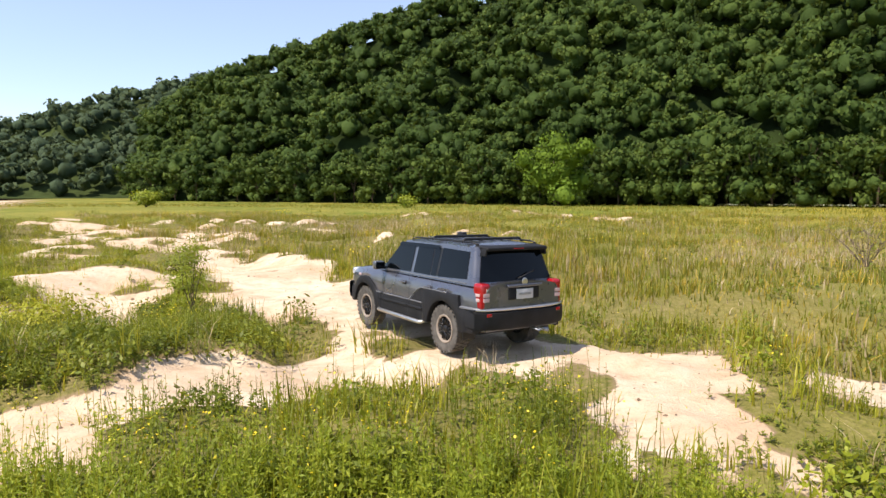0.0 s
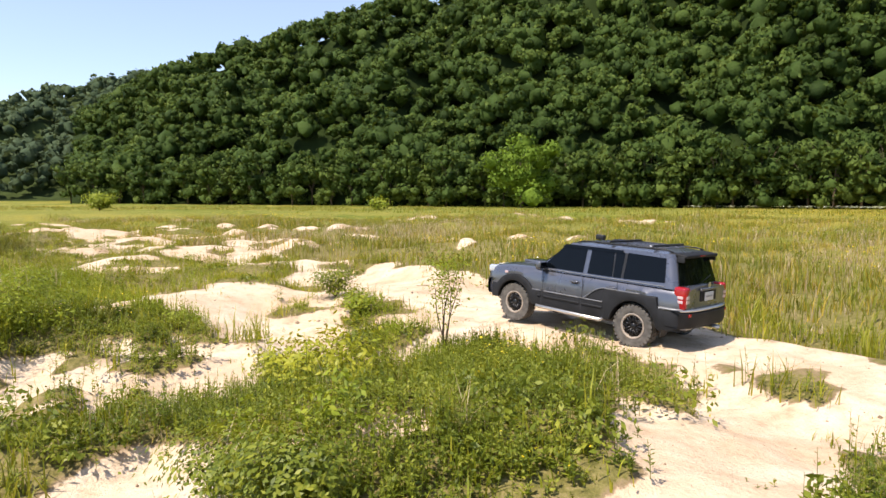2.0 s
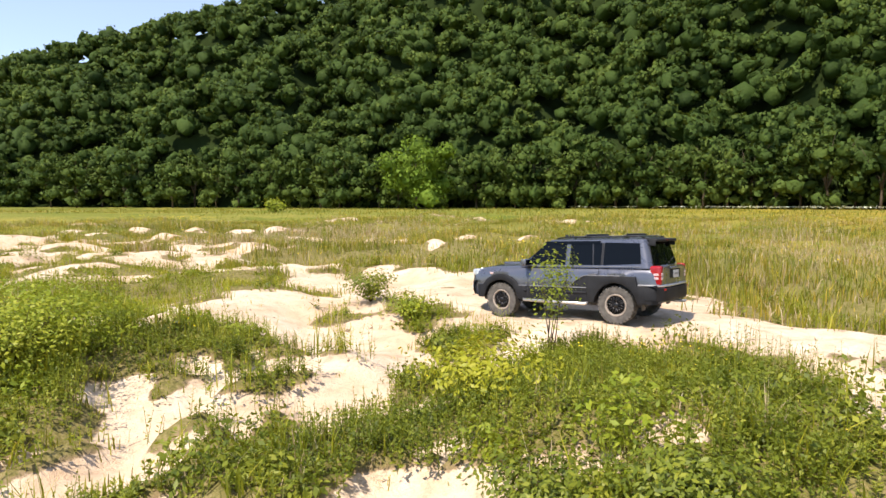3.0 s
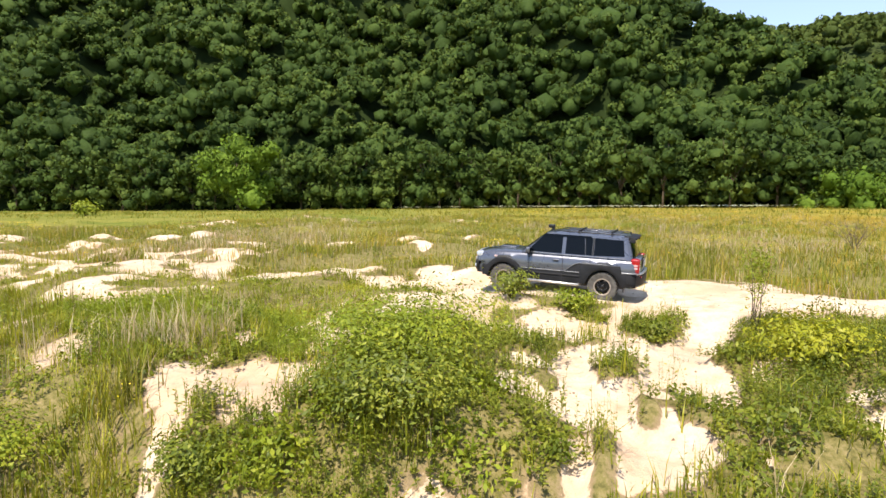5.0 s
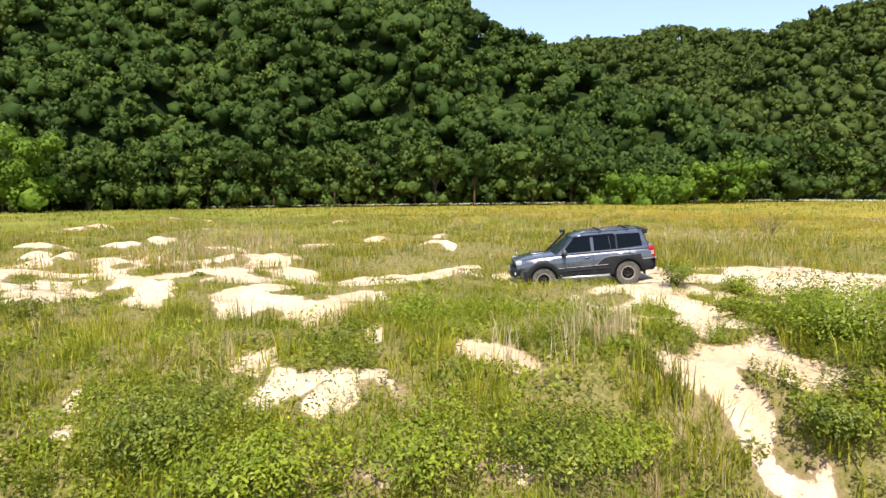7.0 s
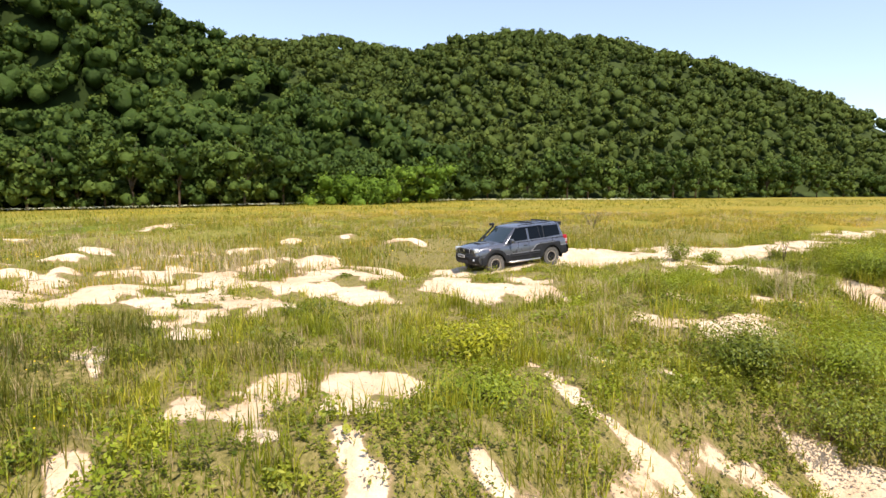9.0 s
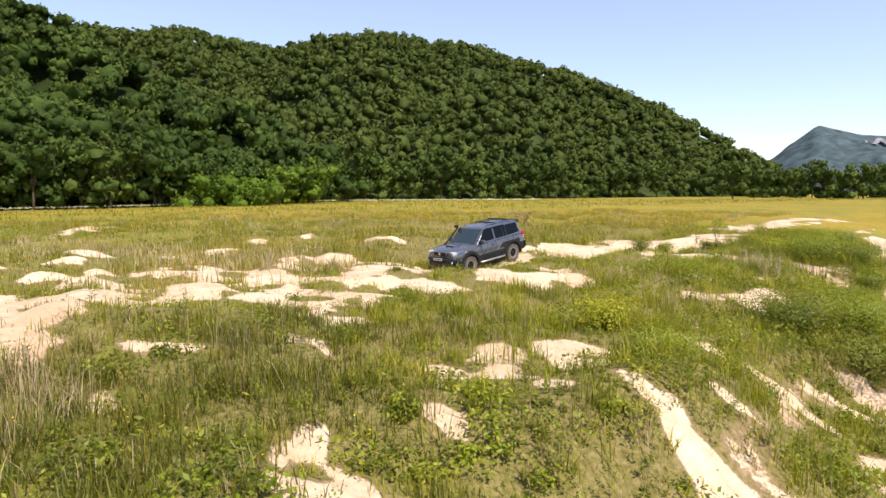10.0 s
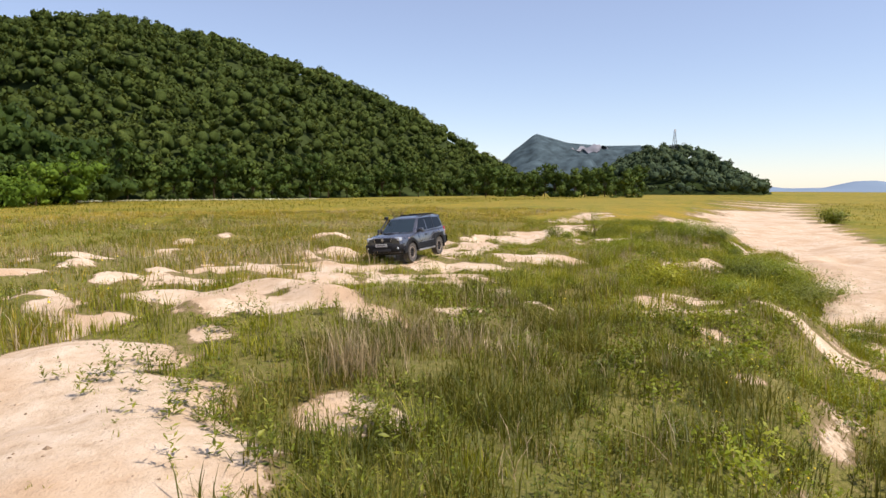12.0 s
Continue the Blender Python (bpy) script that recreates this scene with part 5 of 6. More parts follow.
stuff("tall_stalks", "upright leafy stalks scattered over the sand", "weeds", v, f, HERB)
# near grass
x, y, z, sand, bd = scatter(62000, -46, 14, 3, 56, rs, -15, 5.8, 0.5)
t = W_TYPE(x, y) + 0.5 * W_DENS(x, y)
k = rs.rand(len(x)) < np.clip(0.34 + 0.40 * smooth(14, 26, y) + 0.3 * smooth(9, 7, y) + 0.55 * smooth(-4, 0, bd), 0, 1) * (1 - 0.45 * smooth(20, 24, y) * smooth(-2.5, -0.5, bd)) * (1 - 0.5 * herb_zone(x, y))
x, y, z, t = x[k], y[k], z[k], t[k]
h = (0.40 + 0.17 * W_DENS(x * 1.3, y * 1.3) + 0.12 * W_TUFT(x, y)).clip(0.10, 0.95) * trodden(x, y)
dry = rs.rand(len(x)) < 0.035 + 0.24 * smooth(0.5, 1.6, t)
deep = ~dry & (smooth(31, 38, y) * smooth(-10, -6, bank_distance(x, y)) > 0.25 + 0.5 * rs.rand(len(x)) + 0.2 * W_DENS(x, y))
light = ~dry & ~deep
v, f = blades(x[light], y[light], z[light], 10, h[light], 0.010, 0.13, 0.42, rs)
stuff("grass", "long green meadow grass on the sandy bank", "grass", v, f, GRASS)
# Grass on the shoulder, darkened by colour in place of shading.
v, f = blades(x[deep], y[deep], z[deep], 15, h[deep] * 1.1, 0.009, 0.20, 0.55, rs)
stuff("shade_toned_grass", "dense grass along the bank's shoulder, shade put into its green", "grass", v, f, SHADEGRASS)
v, f = blades(x[dry], y[dry], z[dry], 12, h[dry] * 1.15, 0.006, 0.11, 0.5, rs)
stuff("dry_grass", "straw-coloured dead grass among the green", "grass", v, f, DRY)
# clumps of tall dead stalks
cx = np.concatenate([c[0] + rs.normal(size=45) * c[2] for c in ((-29.4, 40.2, 0.5), (-16.6, 20.2, 0.8), (-30.5, 42.6, 0.4))])
cy = np.concatenate([c[1] + rs.normal(size=45) * c[2] for c in ((-29.4, 40.2, 0.5), (-16.6, 20.2, 0.8), (-30.5, 42.6, 0.4))])
v, f = blades(cx, cy, land(cx, cy)[0], 9, rs.uniform(0.6, 1.25, len(cx)), 0.006, 0.10, 0.45, rs)
stuff("dead_stalks", "tall brown dead stalks standing in clumps", "grass", v, f, DRY)


def leafy_domes(x, y, z, radius, height, leaves, leaf, rs):
    """Low rounded masses of small leaves, thickest at their outside."""
    n = len(x) * leaves
    q = rs.normal(size=(n, 3))
    q[:, 2] = np.abs(q[:, 2])
    q /= np.linalg.norm(q, axis=1, keepdims=True)
    lump = 1 + 0.22 * np.sin(q[:, 0] * 7 + np.repeat(x, leaves) * 9) * np.cos(q[:, 1] * 6 + np.repeat(y, leaves) * 7)
    reach = (rs.uniform(0.35, 1.0, n) ** 0.5 * lump)[:, None]
    c = q * reach * np.stack([np.repeat(radius, leaves), np.repeat(radius, leaves), np.repeat(height, leaves)], -1)
    c += np.stack([np.repeat(x, leaves), np.repeat(y, leaves), np.repeat(z, leaves)], -1)
    return leaf_quads(c, q * 0.6 + rs.normal(size=(n, 3)) * 0.6 + (0, 0, 0.35), leaf * rs.uniform(0.6, 1.4, n), rs, 0.5)


x, y, z, sand, bd = scatter(4600, -38, 6, 5, 40, rs, -13, 4.8, 0.35)
zone = herb_zone(x, y)
k = rs.rand(len(x)) < 0.30 * zone + 0.30 * smooth(-5, -1, bd) * smooth(9, 12, y) + 0.05 + 0.25 * smooth(0.3, 1.2, W_TYPE(x + 3, y))
x, y, z = x[k], y[k], z[k]
rad = rs.uniform(0.22, 0.62, len(x))
tall = rad * rs.uniform(0.7, 1.25, len(x)) * trodden(x, y)
mix = W_TYPE(x * 1.2 + 11, y * 1.2) + rs.normal(size=len(x)) * 0.5
for name, label, pick, mat in (("leafy_clumps", "rounded dark-green leafy clumps crowding the sandy bank", mix < 0.3, HERB),
                               ("bright_clumps", "rounded fresh-green leafy clumps among long grass", mix >= 0.3, BRIGHT)):
    v, f = leafy_domes(x[pick], y[pick], z[pick] - 0.05, rad[pick], tall[pick], 130, 0.045, rs)
    stuff(name, label, "weeds", v, f, mat)
# small tufts on the sand
x, y, z, sand, _ = scatter(7500, -42, 12, 5, 55, rs, -14, 7, 0.98)
k = rs.rand(len(x)) < 0.40
v, f = blades(x[k], y[k], z[k], 9, rs.uniform(0.06, 0.22, k.sum()), 0.006, 0.07, 0.9, rs)
stuff("sand_tufts", "small sparse tufts rooted in bare sand", "grass", v, f, GRASS)
x, y, z, sand, _ = scatter(5200, -40, 10, 6, 50, rs, -14, 5, 1.05)
k = (rs.rand(len(x)) < 0.30) & (sand > 0.35) & (W_TUFT(x, y) > -0.1)
v, f = herbs(x[k], y[k], z[k], 4, 6, rs.uniform(0.05, 0.16, k.sum()), 0.055, 0.10, rs)
stuff("sand_sprigs", "low leafy sprigs creeping over the sand", "weeds", v, f, HERB)
# clods and bits of dead wood on the sand
x, y = rs.uniform(-42, 12, 9000), rs.uniform(5, 54, 9000)
z, sand = land(x, y)
k = (sand > 0.45) & (bank_distance(x, y) < 6) & (rs.rand(9000) < 0.6)
x, y, z = x[k], y[k], z[k]
r = rs.uniform(0.008, 0.030, len(x)) * np.where(rs.rand(len(x)) < 0.08, 2.0, 1.0)
o = np.array([(1, 0, 0), (-1, 0, 0), (0, 1, 0), (0, -1, 0), (0, 0, 0.7), (0, 0, -0.7)])
v = np.stack([x, y, z], -1)[:, None, :] + o[None] * r[:, None, None] * rs.uniform(0.6, 1.5, (len(x), 6, 1))
tri = np.array([(0, 2, 4), (2, 1, 4), (1, 3, 4), (3, 0, 4), (2, 0, 5), (1, 2, 5), (3, 1, 5), (0, 3, 5)])
stuff("clods", "small dark clods and pebbles strewn on the sand", "pebbles", v.reshape(-1, 3), (np.arange(len(x))[:, None, None] * 6 + tri[None]).reshape(-1, 3), CLOD)
# the meadow farther off
x, y, z, sand, bd = scatter(58000, -58, 56, -16, 78, rs, -75, -13, 0.5)
k = rs.rand(len(x)) < np.clip(1.25 - np.hypot(x + 12, y - 28) / 75, 0.25, 1)
x, y, z = x[k], y[k], z[k]
h = (0.50 + 0.16 * W_TYPE(x * 0.5, y * 0.5)).clip(0.2, 0.9)
dry = rs.rand(len(x)) < 0.13 + 0.45 * smooth(0.2, 1.4, W_BIG(x * 0.6, y * 0.6))
ripe = ~dry & (rs.rand(len(x)) < 0.75 * golden(x, y) + 0.12)
green = ~dry & ~ripe
v, f = blades(x[ripe], y[ripe], z[ripe], 8, h[ripe], 0.014, 0.30, 0.35, rs)
stuff("golden_grass", "ripe golden-yellow grass across the river flat", "grass", v, f, GOLD)
v, f = blades(x[green], y[green], z[green], 8, h[green], 0.016, 0.30, 0.35, rs)
stuff("meadow_grass", "yellow-green meadow grass across the river flat", "grass", v, f, MEADOW)
v, f = blades(x[dry], y[dry], z[dry], 7, h[dry], 0.014, 0.20, 0.35, rs)
stuff("dry_meadow_grass", "pale dry grass across the river flat", "grass", v, f, DRY)
x, y, z, sand, bd = scatter(15000, -160, 190, -160, 235, rs, -400, -60, 0.6)
h = rs.uniform(0.35, 0.8, len(x))
v, f = blades(x, y, z, 5, h, 0.06, 0.9, 0.3, rs)
stuff("far_meadow_grass", "far meadow grass towards the wooded hills", "grass", v, f, MEADOW)
# leafy clumps and flowers in the meadow
x, y, z, sand, bd = scatter(15000, -60, 60, -20, 85, rs, -70, -13, 0.5)
k = rs.rand(len(x)) < 0.15 + 0.55 * smooth(0.2, 1.3, W_TYPE(x * 0.6 + 4, y * 0.6))
v, f = herbs(x[k], y[k], z[k], 4, 6, rs.uniform(0.3, 0.65, k.sum()), 0.17, 0.22, rs)
stuff("meadow_weeds", "leafy green weeds scattered through the meadow", "weeds", v, f, HERB)
# grass beyond the sand road
x, y, z, sand, bd = scatter(5500, -60, 160, -200, 10, rs, 24, 400, 0.4)
v, f = blades(x, y, z, 5, rs.uniform(0.3, 0.7, len(x)), 0.05, 0.7, 0.3, rs)
stuff("plain_grass", "yellow-brown grass beyond the sand road", "grass", v, f, MEADOW)


def flowers(name, label, mat, x, y, z, h, per, size, rs, spread=0.18):
    n = len(x) * per
    c = np.stack([np.repeat(x, per) + rs.normal(size=n) * spread, np.repeat(y, per) + rs.normal(size=n) * spread, np.repeat(z + h, per) + rs.normal(size=n) * 0.10], -1)
    d = rs.normal(size=(n, 3)) * 0.5
    d[:, 2] += 1
    v, f = leaf_quads(c, d, size * rs.uniform(0.6, 1.3, n), rs, 0.8)
    return stuff(name, label, "flowers", v, f, mat)


x, y, z, sand, bd = scatter(5000, -45, 40, 4, 70, rs, -60, 6, 0.5)
k = (rs.rand(len(x)) < 0.05 + 0.5 * smooth(0.9, 1.8, W_TYPE(x * 0.7 + 9, y * 0.7)))
flowers("yellow_flowers", "small yellow wildflowers in the grass", FLOWER, x[k], y[k], z[k], 0.45, 9, 0.016, rs)
cx = np.concatenate([c[0] + rs.normal(size=c[3]) * c[2] for c in ((-2.2, 7.2, 0.9, 26), (0.2, 7.5, 0.7, 10), (1.5, 8.3, 0.5, 14), (-4.4, 13.4, 0.7, 20))])
cy = np.concatenate([c[1] + rs.normal(size=c[3]) * c[2] * 0.6 for c in ((-2.2, 7.2, 0.9, 26), (0.2, 7.5, 0.7, 10), (1.5, 8.3, 0.5, 14), (-4.4, 13.4, 0.7, 20))])
flowers("yellow_blossoms", "yellow blossoms on the tips of leafy weeds", FLOWER, cx, cy, land(cx, cy)[0], 0.52, 6, 0.014, rs, 0.10)
x, y, z, sand, bd = scatter(6000, -30, 130, -30, 90, rs, -200, -14, 0.5)
k = rs.rand(len(x)) < 0.06 + 0.6 * smooth(0.5, 1.5, W_BIG(x * 0.45 + 7, y * 0.45))
flowers("meadow_flowers", "drifts of yellow flowers across the far meadow", FLOWER, x[k], y[k], z[k], 0.5, 12, 0.034, rs, 0.5)
far = rs.uniform(0, 1, 800)
az = np.radians(rs.uniform(28, 98, 800))
r = np.interp(np.degrees(az), HILL_A.az + [100], HILL_A.f + [190]) - 4 - 9 * far
x, y = -15 + np.sin(az) * r, 10 + np.cos(az) * r
z, _ = land(x, y)
flowers("white_flowers", "pale flowering scrub along the wood's edge", WHITEFLOWER, x, y, z, 0.6, 8, 0.13, rs, 0.6)


# ---- single shrubs and trees ----
def branchy(base, height, spread, count, rs, thick):
    """Curved limbs that fork from one base: vertices and faces of all of them."""
    v, f, ends = [], [], []
    for k in range(count):
        a = 6.283 * k / count + rs.rand() * 0.8
        out = spread * rs.uniform(0.4, 1.0)
        top = height * rs.uniform(0.65, 1.0)
        pts = [Vector(base)]
        for i in range(1, 5):
            t = i / 4
            pts.append(Vector(base) + Vector((math.cos(a) * out * t ** 1.3, math.sin(a) * out * t ** 1.3, top * t)) + Vector(rs.normal(size=3) * 0.03 * height * 0.5))
        v0, f0 = tube(pts, [thick * (1 - 0.8 * i / 4) for i in range(5)], 5)
        f += [tuple(i + len(v) for i in q) for q in f0]
        v += v0
        ends += pts[2:]
    return v, f, ends


def shrub(name, label, category, x, y, height, spread, count, n_leaf, leaf, mat, seed, thick=0.012, bottom=0.25, narrow=0.45, sink=0.0):
    rs = np.random.RandomState(seed)
    ob = new(name, None)
    z = float(land(np.array([x]), np.array([y]))[0][0])
    ob.location = (x, y, z - sink)
    v, f, ends = branchy((0, 0, -0.04), height, spread, count, rs, thick)
    part("stem", (v, f), BARK, ob, "thin brown stem")
    e = np.array([tuple(p) for p in ends])
    c = e[rs.randint(0, len(e), n_leaf)] + rs.normal(size=(n_leaf, 3)) * (spread * 0.30, spread * 0.30, height * 0.14)
    c[:, 2] = np.maximum(c[:, 2], height * bottom * rs.uniform(0.3, 1.0, n_leaf))
    d = c / (spread, spread, height) + rs.normal(size=(n_leaf, 3)) * 0.5 + (0, 0, 0.4)
    v, f = leaf_quads(c, d, leaf * rs.uniform(0.6, 1.25, n_leaf), rs, narrow)
    lv = new("foliage", mesh_from("foliage", v, f, mat, False))
    lv.parent = ob
    return tagged(ob, label, category)


shrub("sapling", "slender young tree with sparse light leaves on a sand mound", "tree", -5.2, 15.95, 1.85, 0.40, 6, 1000, 0.038, BRIGHT, 31, 0.014, 0.95)
shrub("bush", "round green bush growing on bare sand", "bush", -6.7, 17.3, 0.55, 0.45, 9, 1100, 0.05, HERB, 32)
shrub("bush", "round green bush beside the sandy track", "bush", -7.6, 21.3, 0.75, 0.5, 9, 1300, 0.05, HERB, 33)
shrub("bush", "low green bush on the pale sand", "bush", -6.9, 19.7, 0.5, 0.5, 9, 900, 0.05, BRIGHT, 34)
shrub("bush", "dense dark bush on the bank's slope", "bush", -24.0, 20.8, 1.3, 1.5, 16, 7000, 0.04, HERB, 35)
shrub("bush", "dense leafy bush on the sandy slope", "bush", -13.7, 16.4, 1.1, 1.5, 18, 9500, 0.036, BRIGHT, 36)
shrub("bush", "dense leafy bush low on the slope", "bush", -14.6, 14.9, 0.9, 1.0, 14, 5000, 0.036, HERB, 37)
shrub("bush", "feathery green bush in the grass", "bush", -22.3, 19.2, 1.0, 1.0, 14, 5500, 0.036, BRIGHT, 41)
for k, (bx, by, bh, bw, mat) in enumerate(((-22.9, 23.2, 1.0, 1.3, HERB), (-24.4, 22.2, 1.1, 1.4, HERB), (-21.2, 20.2, 0.9, 1.2, BRIGHT), (-23.0, 21.4, 0.8, 1.1, BRIGHT), (-20.2, 19.0, 0.8, 0.9, HERB), (-19.0, 18.6, 0.7, 0.8, BRIGHT), (-23.0, 23.4, 0.8, 0.9, HERB),
                                           (-6.9, 9.6, 0.7, 0.5, HERB), (-7.6, 10.6, 0.6, 0.6, HERB), (-26.7, 28.6, 0.7, 0.9, BRIGHT), (-16.7, 16.0, 0.5, 0.5, HERB))):
    shrub("bush", "thick feathery green bush among long grass", "bush", bx, by, bh, bw, 13, 3600, 0.036, mat, 120 + k)
shrub("yellow_bush", "bright yellow-green feathery bush on the bank", "bush", -7.2, 13.8, 0.7, 0.9, 12, 2600, 0.05, YELLOWISH, 38)
shrub("yellow_bush", "bright yellow-green bush in long grass", "bush", -24.1, 28.9, 0.8, 0.75, 12, 2200, 0.05, YELLOWISH, 39)
shrub("field_bush", "small green bush alone in the far meadow", "bush", -69.4, 151.8, 3.4, 3.0, 9, 1500, 0.35, BRIGHT, 42, 0.08)
shrub("field_bush", "small green bush before the dark wood", "bush", -8.6, 145.5, 2.4, 2.0, 9, 1000, 0.3, BRIGHT, 43, 0.06)
shrub("field_bush", "dark shrub on the far side of the sand road", "bush", 18.0, -49.0, 2.2, 2.0, 9, 1500, 0.2, HERB, 44, 0.06)

bare = new("bare_bush", None)
bz = float(land(np.array([13.8]), np.array([22.8]))[0][0])
bare.location = (13.8, 22.8, bz)
brs = np.random.RandomState(40)
v, f, ends = branchy((0, 0, -0.05), 1.5, 1.3, 12, brs, 0.022)
part("stem", (v, f), DEADWOOD, bare)
v, f = [], []
for p in ends:
    for _ in range(3):
        q = p + Vector((brs.normal() * 0.3, brs.normal() * 0.3, abs(brs.normal()) * 0.22 + 0.05))
        v0, f0 = tube([p, (p + q) / 2 + Vector(brs.normal(size=3) * 0.03), q], [0.007, 0.005, 0.002], 4)
        f += [tuple(i + len(v) for i in u) for u in f0]
        v += v0
part("twig", (v, f), DEADWOOD, bare, "thin bare twigs")
tagged(bare, "leafless brown bush standing in the meadow", "bush")


def big_tree(name, label, height, rad, n_leaf, leaf, mat, seed):
    rs = np.random.RandomState(seed)
    ob = new(name, None)
    pts = [Vector((0, 0, -0.5))] + [Vector((rs.normal() * 0.15 * i, rs.normal() * 0.15 * i, height * 0.16 * i)) for i in range(1, 5)]
    v, f = tube(pts, [0.32, 0.27, 0.22, 0.15, 0.08], 8)
    v2, f2, ends = branchy((0, 0, height * 0.22), height * 0.62, rad * 0.85, 9, rs, 0.13)
    part("trunk", (v + v2, f + [tuple(i + len(v) for i in q) for q in f2]), BARK, ob)
    lobes = np.array([tuple(p) for p in ends])
    lobes = lobes[rs.permutation(len(lobes))[:15]]
    low = np.stack([rs.normal(size=8) * rad * 0.5, rs.normal(size=8) * rad * 0.5, rs.uniform(0.10, 0.38, 8) * height], -1)
    lobes = np.concatenate([lobes, low, [(0, 0, height * 0.86)]])
    v, f, nor, _, _ = clumps(lobes, rs.uniform(0.24, 0.40, len(lobes)) * rad, rs, 1, n_leaf // len(lobes), leaf)
    lv = new("crown", mesh_from("crown", v, f, mat, True, nor, np.full(len(v), rs.rand())))
    lv.parent = ob
    return tagged(ob, label, "tree", group="trees along the wood's edge")


def put(ob, x, y, turn=0.0, sink=0.3):
    ob.location = (x, y, float(land(np.array([x]), np.array([y]))[0][0]) - sink)
    ob.rotation_euler = (0, 0, turn)
    return ob


put(big_tree("tree", "light-green broad tree before the darker wood", 20, 11.0, 4200, 0.50, BRIGHTCROWN, 61), 29.6, 181.5)
kinds = [put(big_tree("tree", "dark-green leafy tree at the wood's edge", h, r, 760, 0.56, FOREST, 62 + i), 48 + 9 * i, 185 - 8 * i)
         for i, (h, r) in enumerate(((17, 6.5), (19, 7.0), (15, 6.0), (20, 7.5), (13, 6.0)))]
trs = np.random.RandomState(77)
for i, az in enumerate(np.arange(-24, 77, 1.75)):
    rr = float(np.interp(az, HILL_A.az, HILL_A.f)) - trs.uniform(1, 9)
    x, y = -15 + math.sin(radians(az)) * rr, 10 + math.cos(radians(az)) * rr
    z = float(land(np.array([x]), np.array([y]))[0][0])
    copy_thing(kinds[i % 5 if az < 62 else 4], pose(x, y, z - 0.3, 0, 0, trs.uniform(0, 360)))
for i, az in enumerate(np.arange(79, 124, 1.7)):
    rr = float(np.interp(az, HILL_B.az, HILL_B.f)) - trs.uniform(2, 14)
    x, y = -38 + math.sin(radians(az)) * rr, 31 + math.cos(radians(az)) * rr
    copy_thing(kinds[(i * 2) % 5], pose(x, y, -0.4, 0, 0, trs.uniform(0, 360)))
for i in range(16):
    az, rr = 121.0 + 0.85 * i, trs.uniform(300, 380)
    copy_thing(kinds[(i * 3) % 5], pose(-41 + math.sin(radians(az)) * rr, 46 + math.cos(radians(az)) * rr, -0.5 - (i % 3), 0, 0, trs.uniform(0, 360)))
for k, (x, y, h, r) in enumerate(((121, 72, 7.0, 9.0), (118, 64, 5.5, 7.0), (127, 80, 8.0, 8.0))):
    put(big_tree("tree", "low spreading bright-green tree at the wood's edge", h, r, 1500, 0.4, BRIGHTCROWN, 90 + k), x, y)
put(big_tree("tree", "rounded mid-green tree standing before the hill", 13, 6.5, 900, 0.4, BRIGHTCROWN, 95), 131.0, 52.5)
put(big_tree("tree", "rounded mid-green tree beside low scrub", 10, 5.0, 800, 0.4, BRIGHTCROWN, 96), 126.0, 60.0)


# ---- pylon and farmhouse in the distance ----
def pylon(x, y, z, h):
    ob = new("power_pylon", None)
    ob.location = (x, y, z)
    for sx in (-1, 1):
        for sy in (-1, 1):
            part("leg", tube([(sx * 2.4, sy * 2.4, -2), (sx * 0.9, sy * 0.9, h * 0.6), (sx * 0.35, sy * 0.35, h)], 0.28, 5), STEEL, ob)
    for k in range(5):
        w, t = 2.2 - 0.38 * k, h * (0.12 + 0.16 * k)
        part("brace", tube([(-w, -w, t), (w, w, t + h * 0.12)], 0.16, 4), STEEL, ob)
        part("brace", tube([(w, -w, t), (-w, w, t + h * 0.12)], 0.16, 4), STEEL, ob)
    for t in (0.72, 0.86):
        part("cross_arm", tube([(-4.2, 3.0, h * t), (4.2, -3.0, h * t)], 0.25, 5), STEEL, ob)
    return tagged(ob, "lattice steel power pylon on a wooded hilltop", "pylon")


a = radians(136.7)
pylon(-41 + 715 * math.sin(a), 46 + 715 * math.cos(a), float(HILL_C2.z(np.array([-41 + 715 * math.sin(a)]), np.array([46 + 715 * math.cos(a)]))[0][0]), 24)


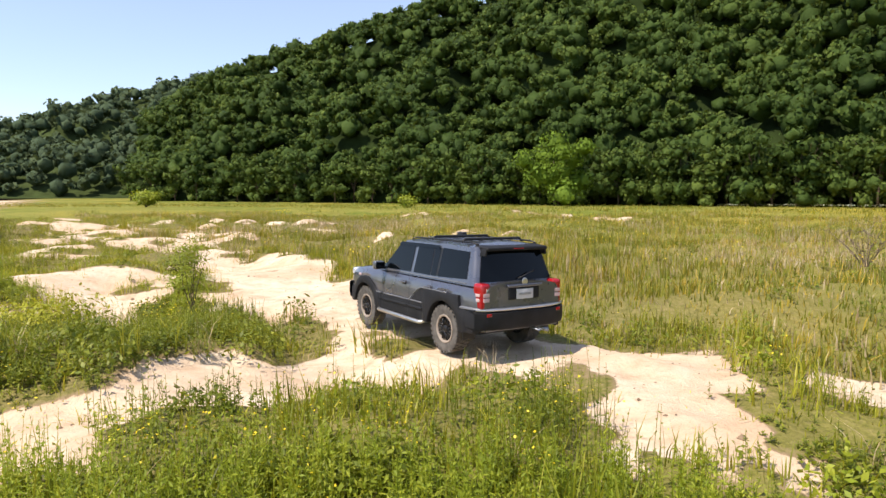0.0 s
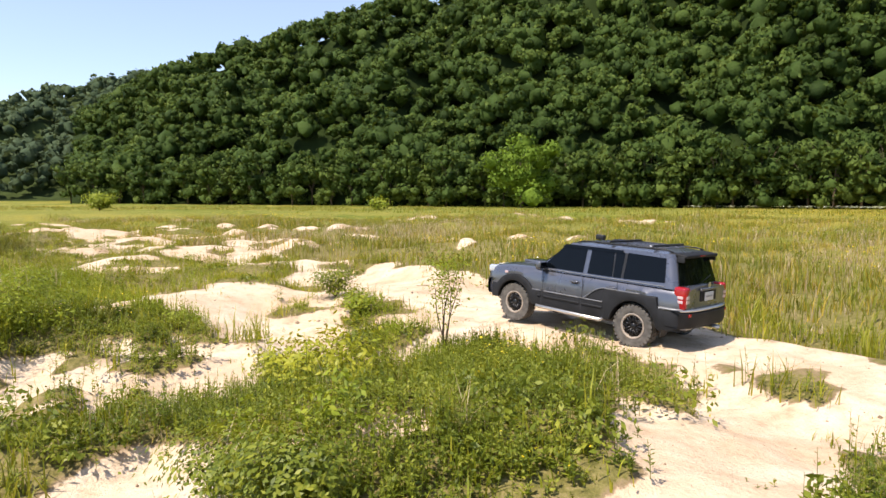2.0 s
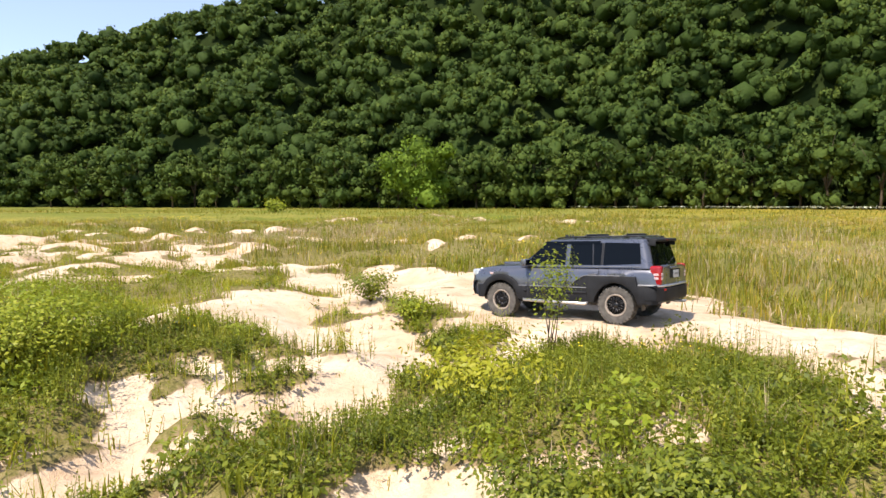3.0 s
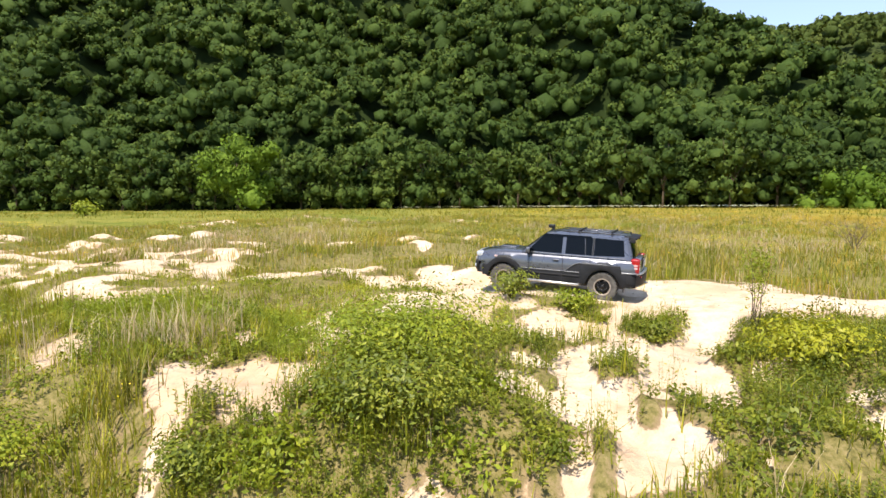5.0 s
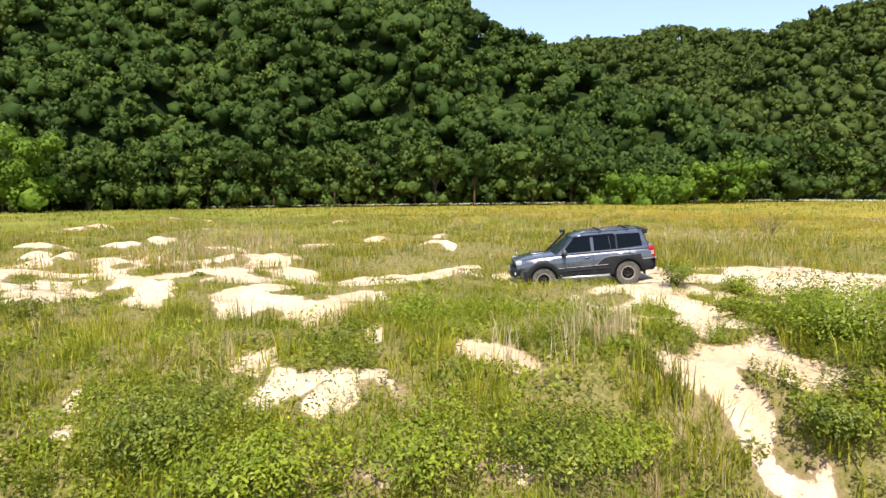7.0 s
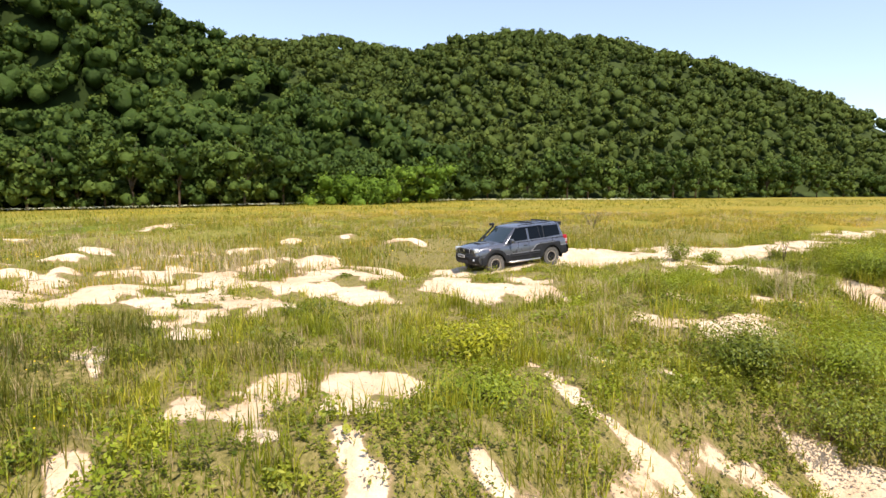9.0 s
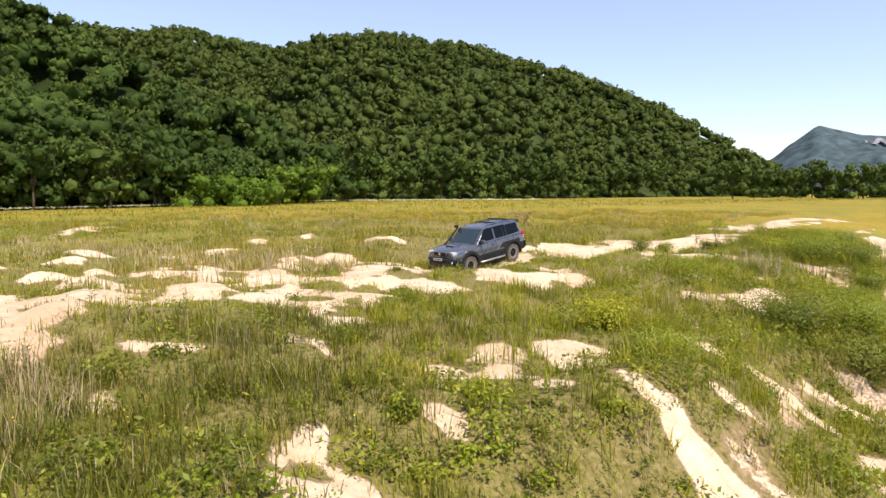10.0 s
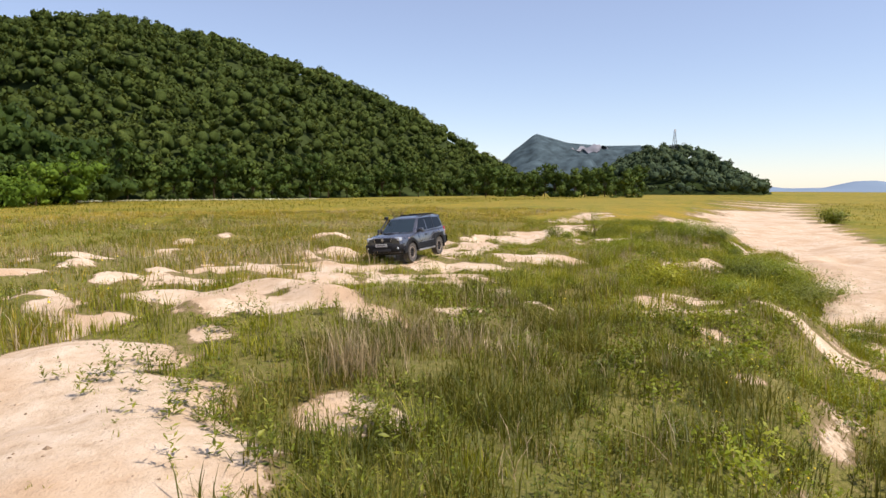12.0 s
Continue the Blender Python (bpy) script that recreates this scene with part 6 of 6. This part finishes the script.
# ---- what moves ----
CAR_ROWS = [
    (0, pose(0.28, 13.89, 0.032, 1.2, 0.8, 124.1)),
    (0.5, pose(-0.41, 14.90, -0.022, 0.6, 0.3, 125.0)),
    (1, pose(-1.01, 15.72, -0.008, -0.7, 0.1, 126.6)),
    (1.5, pose(-1.49, 16.39, -0.006, 1.3, -1.4, 128.7)),
    (2, pose(-2.07, 17.18, -0.039, 1.8, -2.1, 129.1)),
    (2.5, pose(-2.71, 18.06, -0.115, 0.8, 0.3, 128.5)),
    (3, pose(-3.33, 18.87, -0.118, 2.6, 3.2, 128.0)),
    (5, pose(-5.52, 21.78, -0.043, -1.3, -2.6, 124.9)),
    (5.5, pose(-5.96, 22.41, -0.031, -0.8, 2.1, 124.5)),
    (6, pose(-6.35, 23.01, -0.072, -1.4, 6.2, 124.2)),
    (6.5, pose(-6.80, 23.71, -0.133, 0.3, 8.8, 124.9)),
    (7, pose(-7.39, 24.55, -0.236, -1.4, 5.4, 126.2)),
    (9, pose(-10.26, 28.44, -0.096, -0.8, 4.2, 126.7)),
    (9.5, pose(-10.87, 29.24, -0.043, -0.4, 10.1, 128.3)),
    (10, pose(-11.68, 30.26, -0.175, -0.6, 7.7, 129.0)),
    (10.5, pose(-12.51, 31.31, -0.179, 0.9, 0.5, 129.7)),
    (11, pose(-13.38, 32.39, -0.113, 4.3, -6.2, 128.8)),
    (11.5, pose(-14.30, 33.57, 0.010, 4.8, -7.2, 128.4)),
    (12, pose(-15.24, 34.75, 0.121, 4.0, 1.5, 129.6)),
]


def motions():
    walk(car, CAR_ROWS)
    # the wheels roll as far as the car goes
    ts = [t for t, _ in CAR_ROWS]
    gone, went = [0.0], 0.0
    for (_, a), (_, b) in zip(CAR_ROWS, CAR_ROWS[1:]):
        went += (b.translation - a.translation).length
        gone.append(went)
    for w, x, side in wheels:
        rows = []
        for k in range(81):
            t = 0.15 * k
            turn = math.degrees(float(np.interp(t, ts, gone)) / WR)
            rows.append((t, Matrix.Translation((x, side * 0.745, WR)) @ Matrix.Rotation(radians(turn), 4, 'Y')))
        walk(w, rows)


motions()
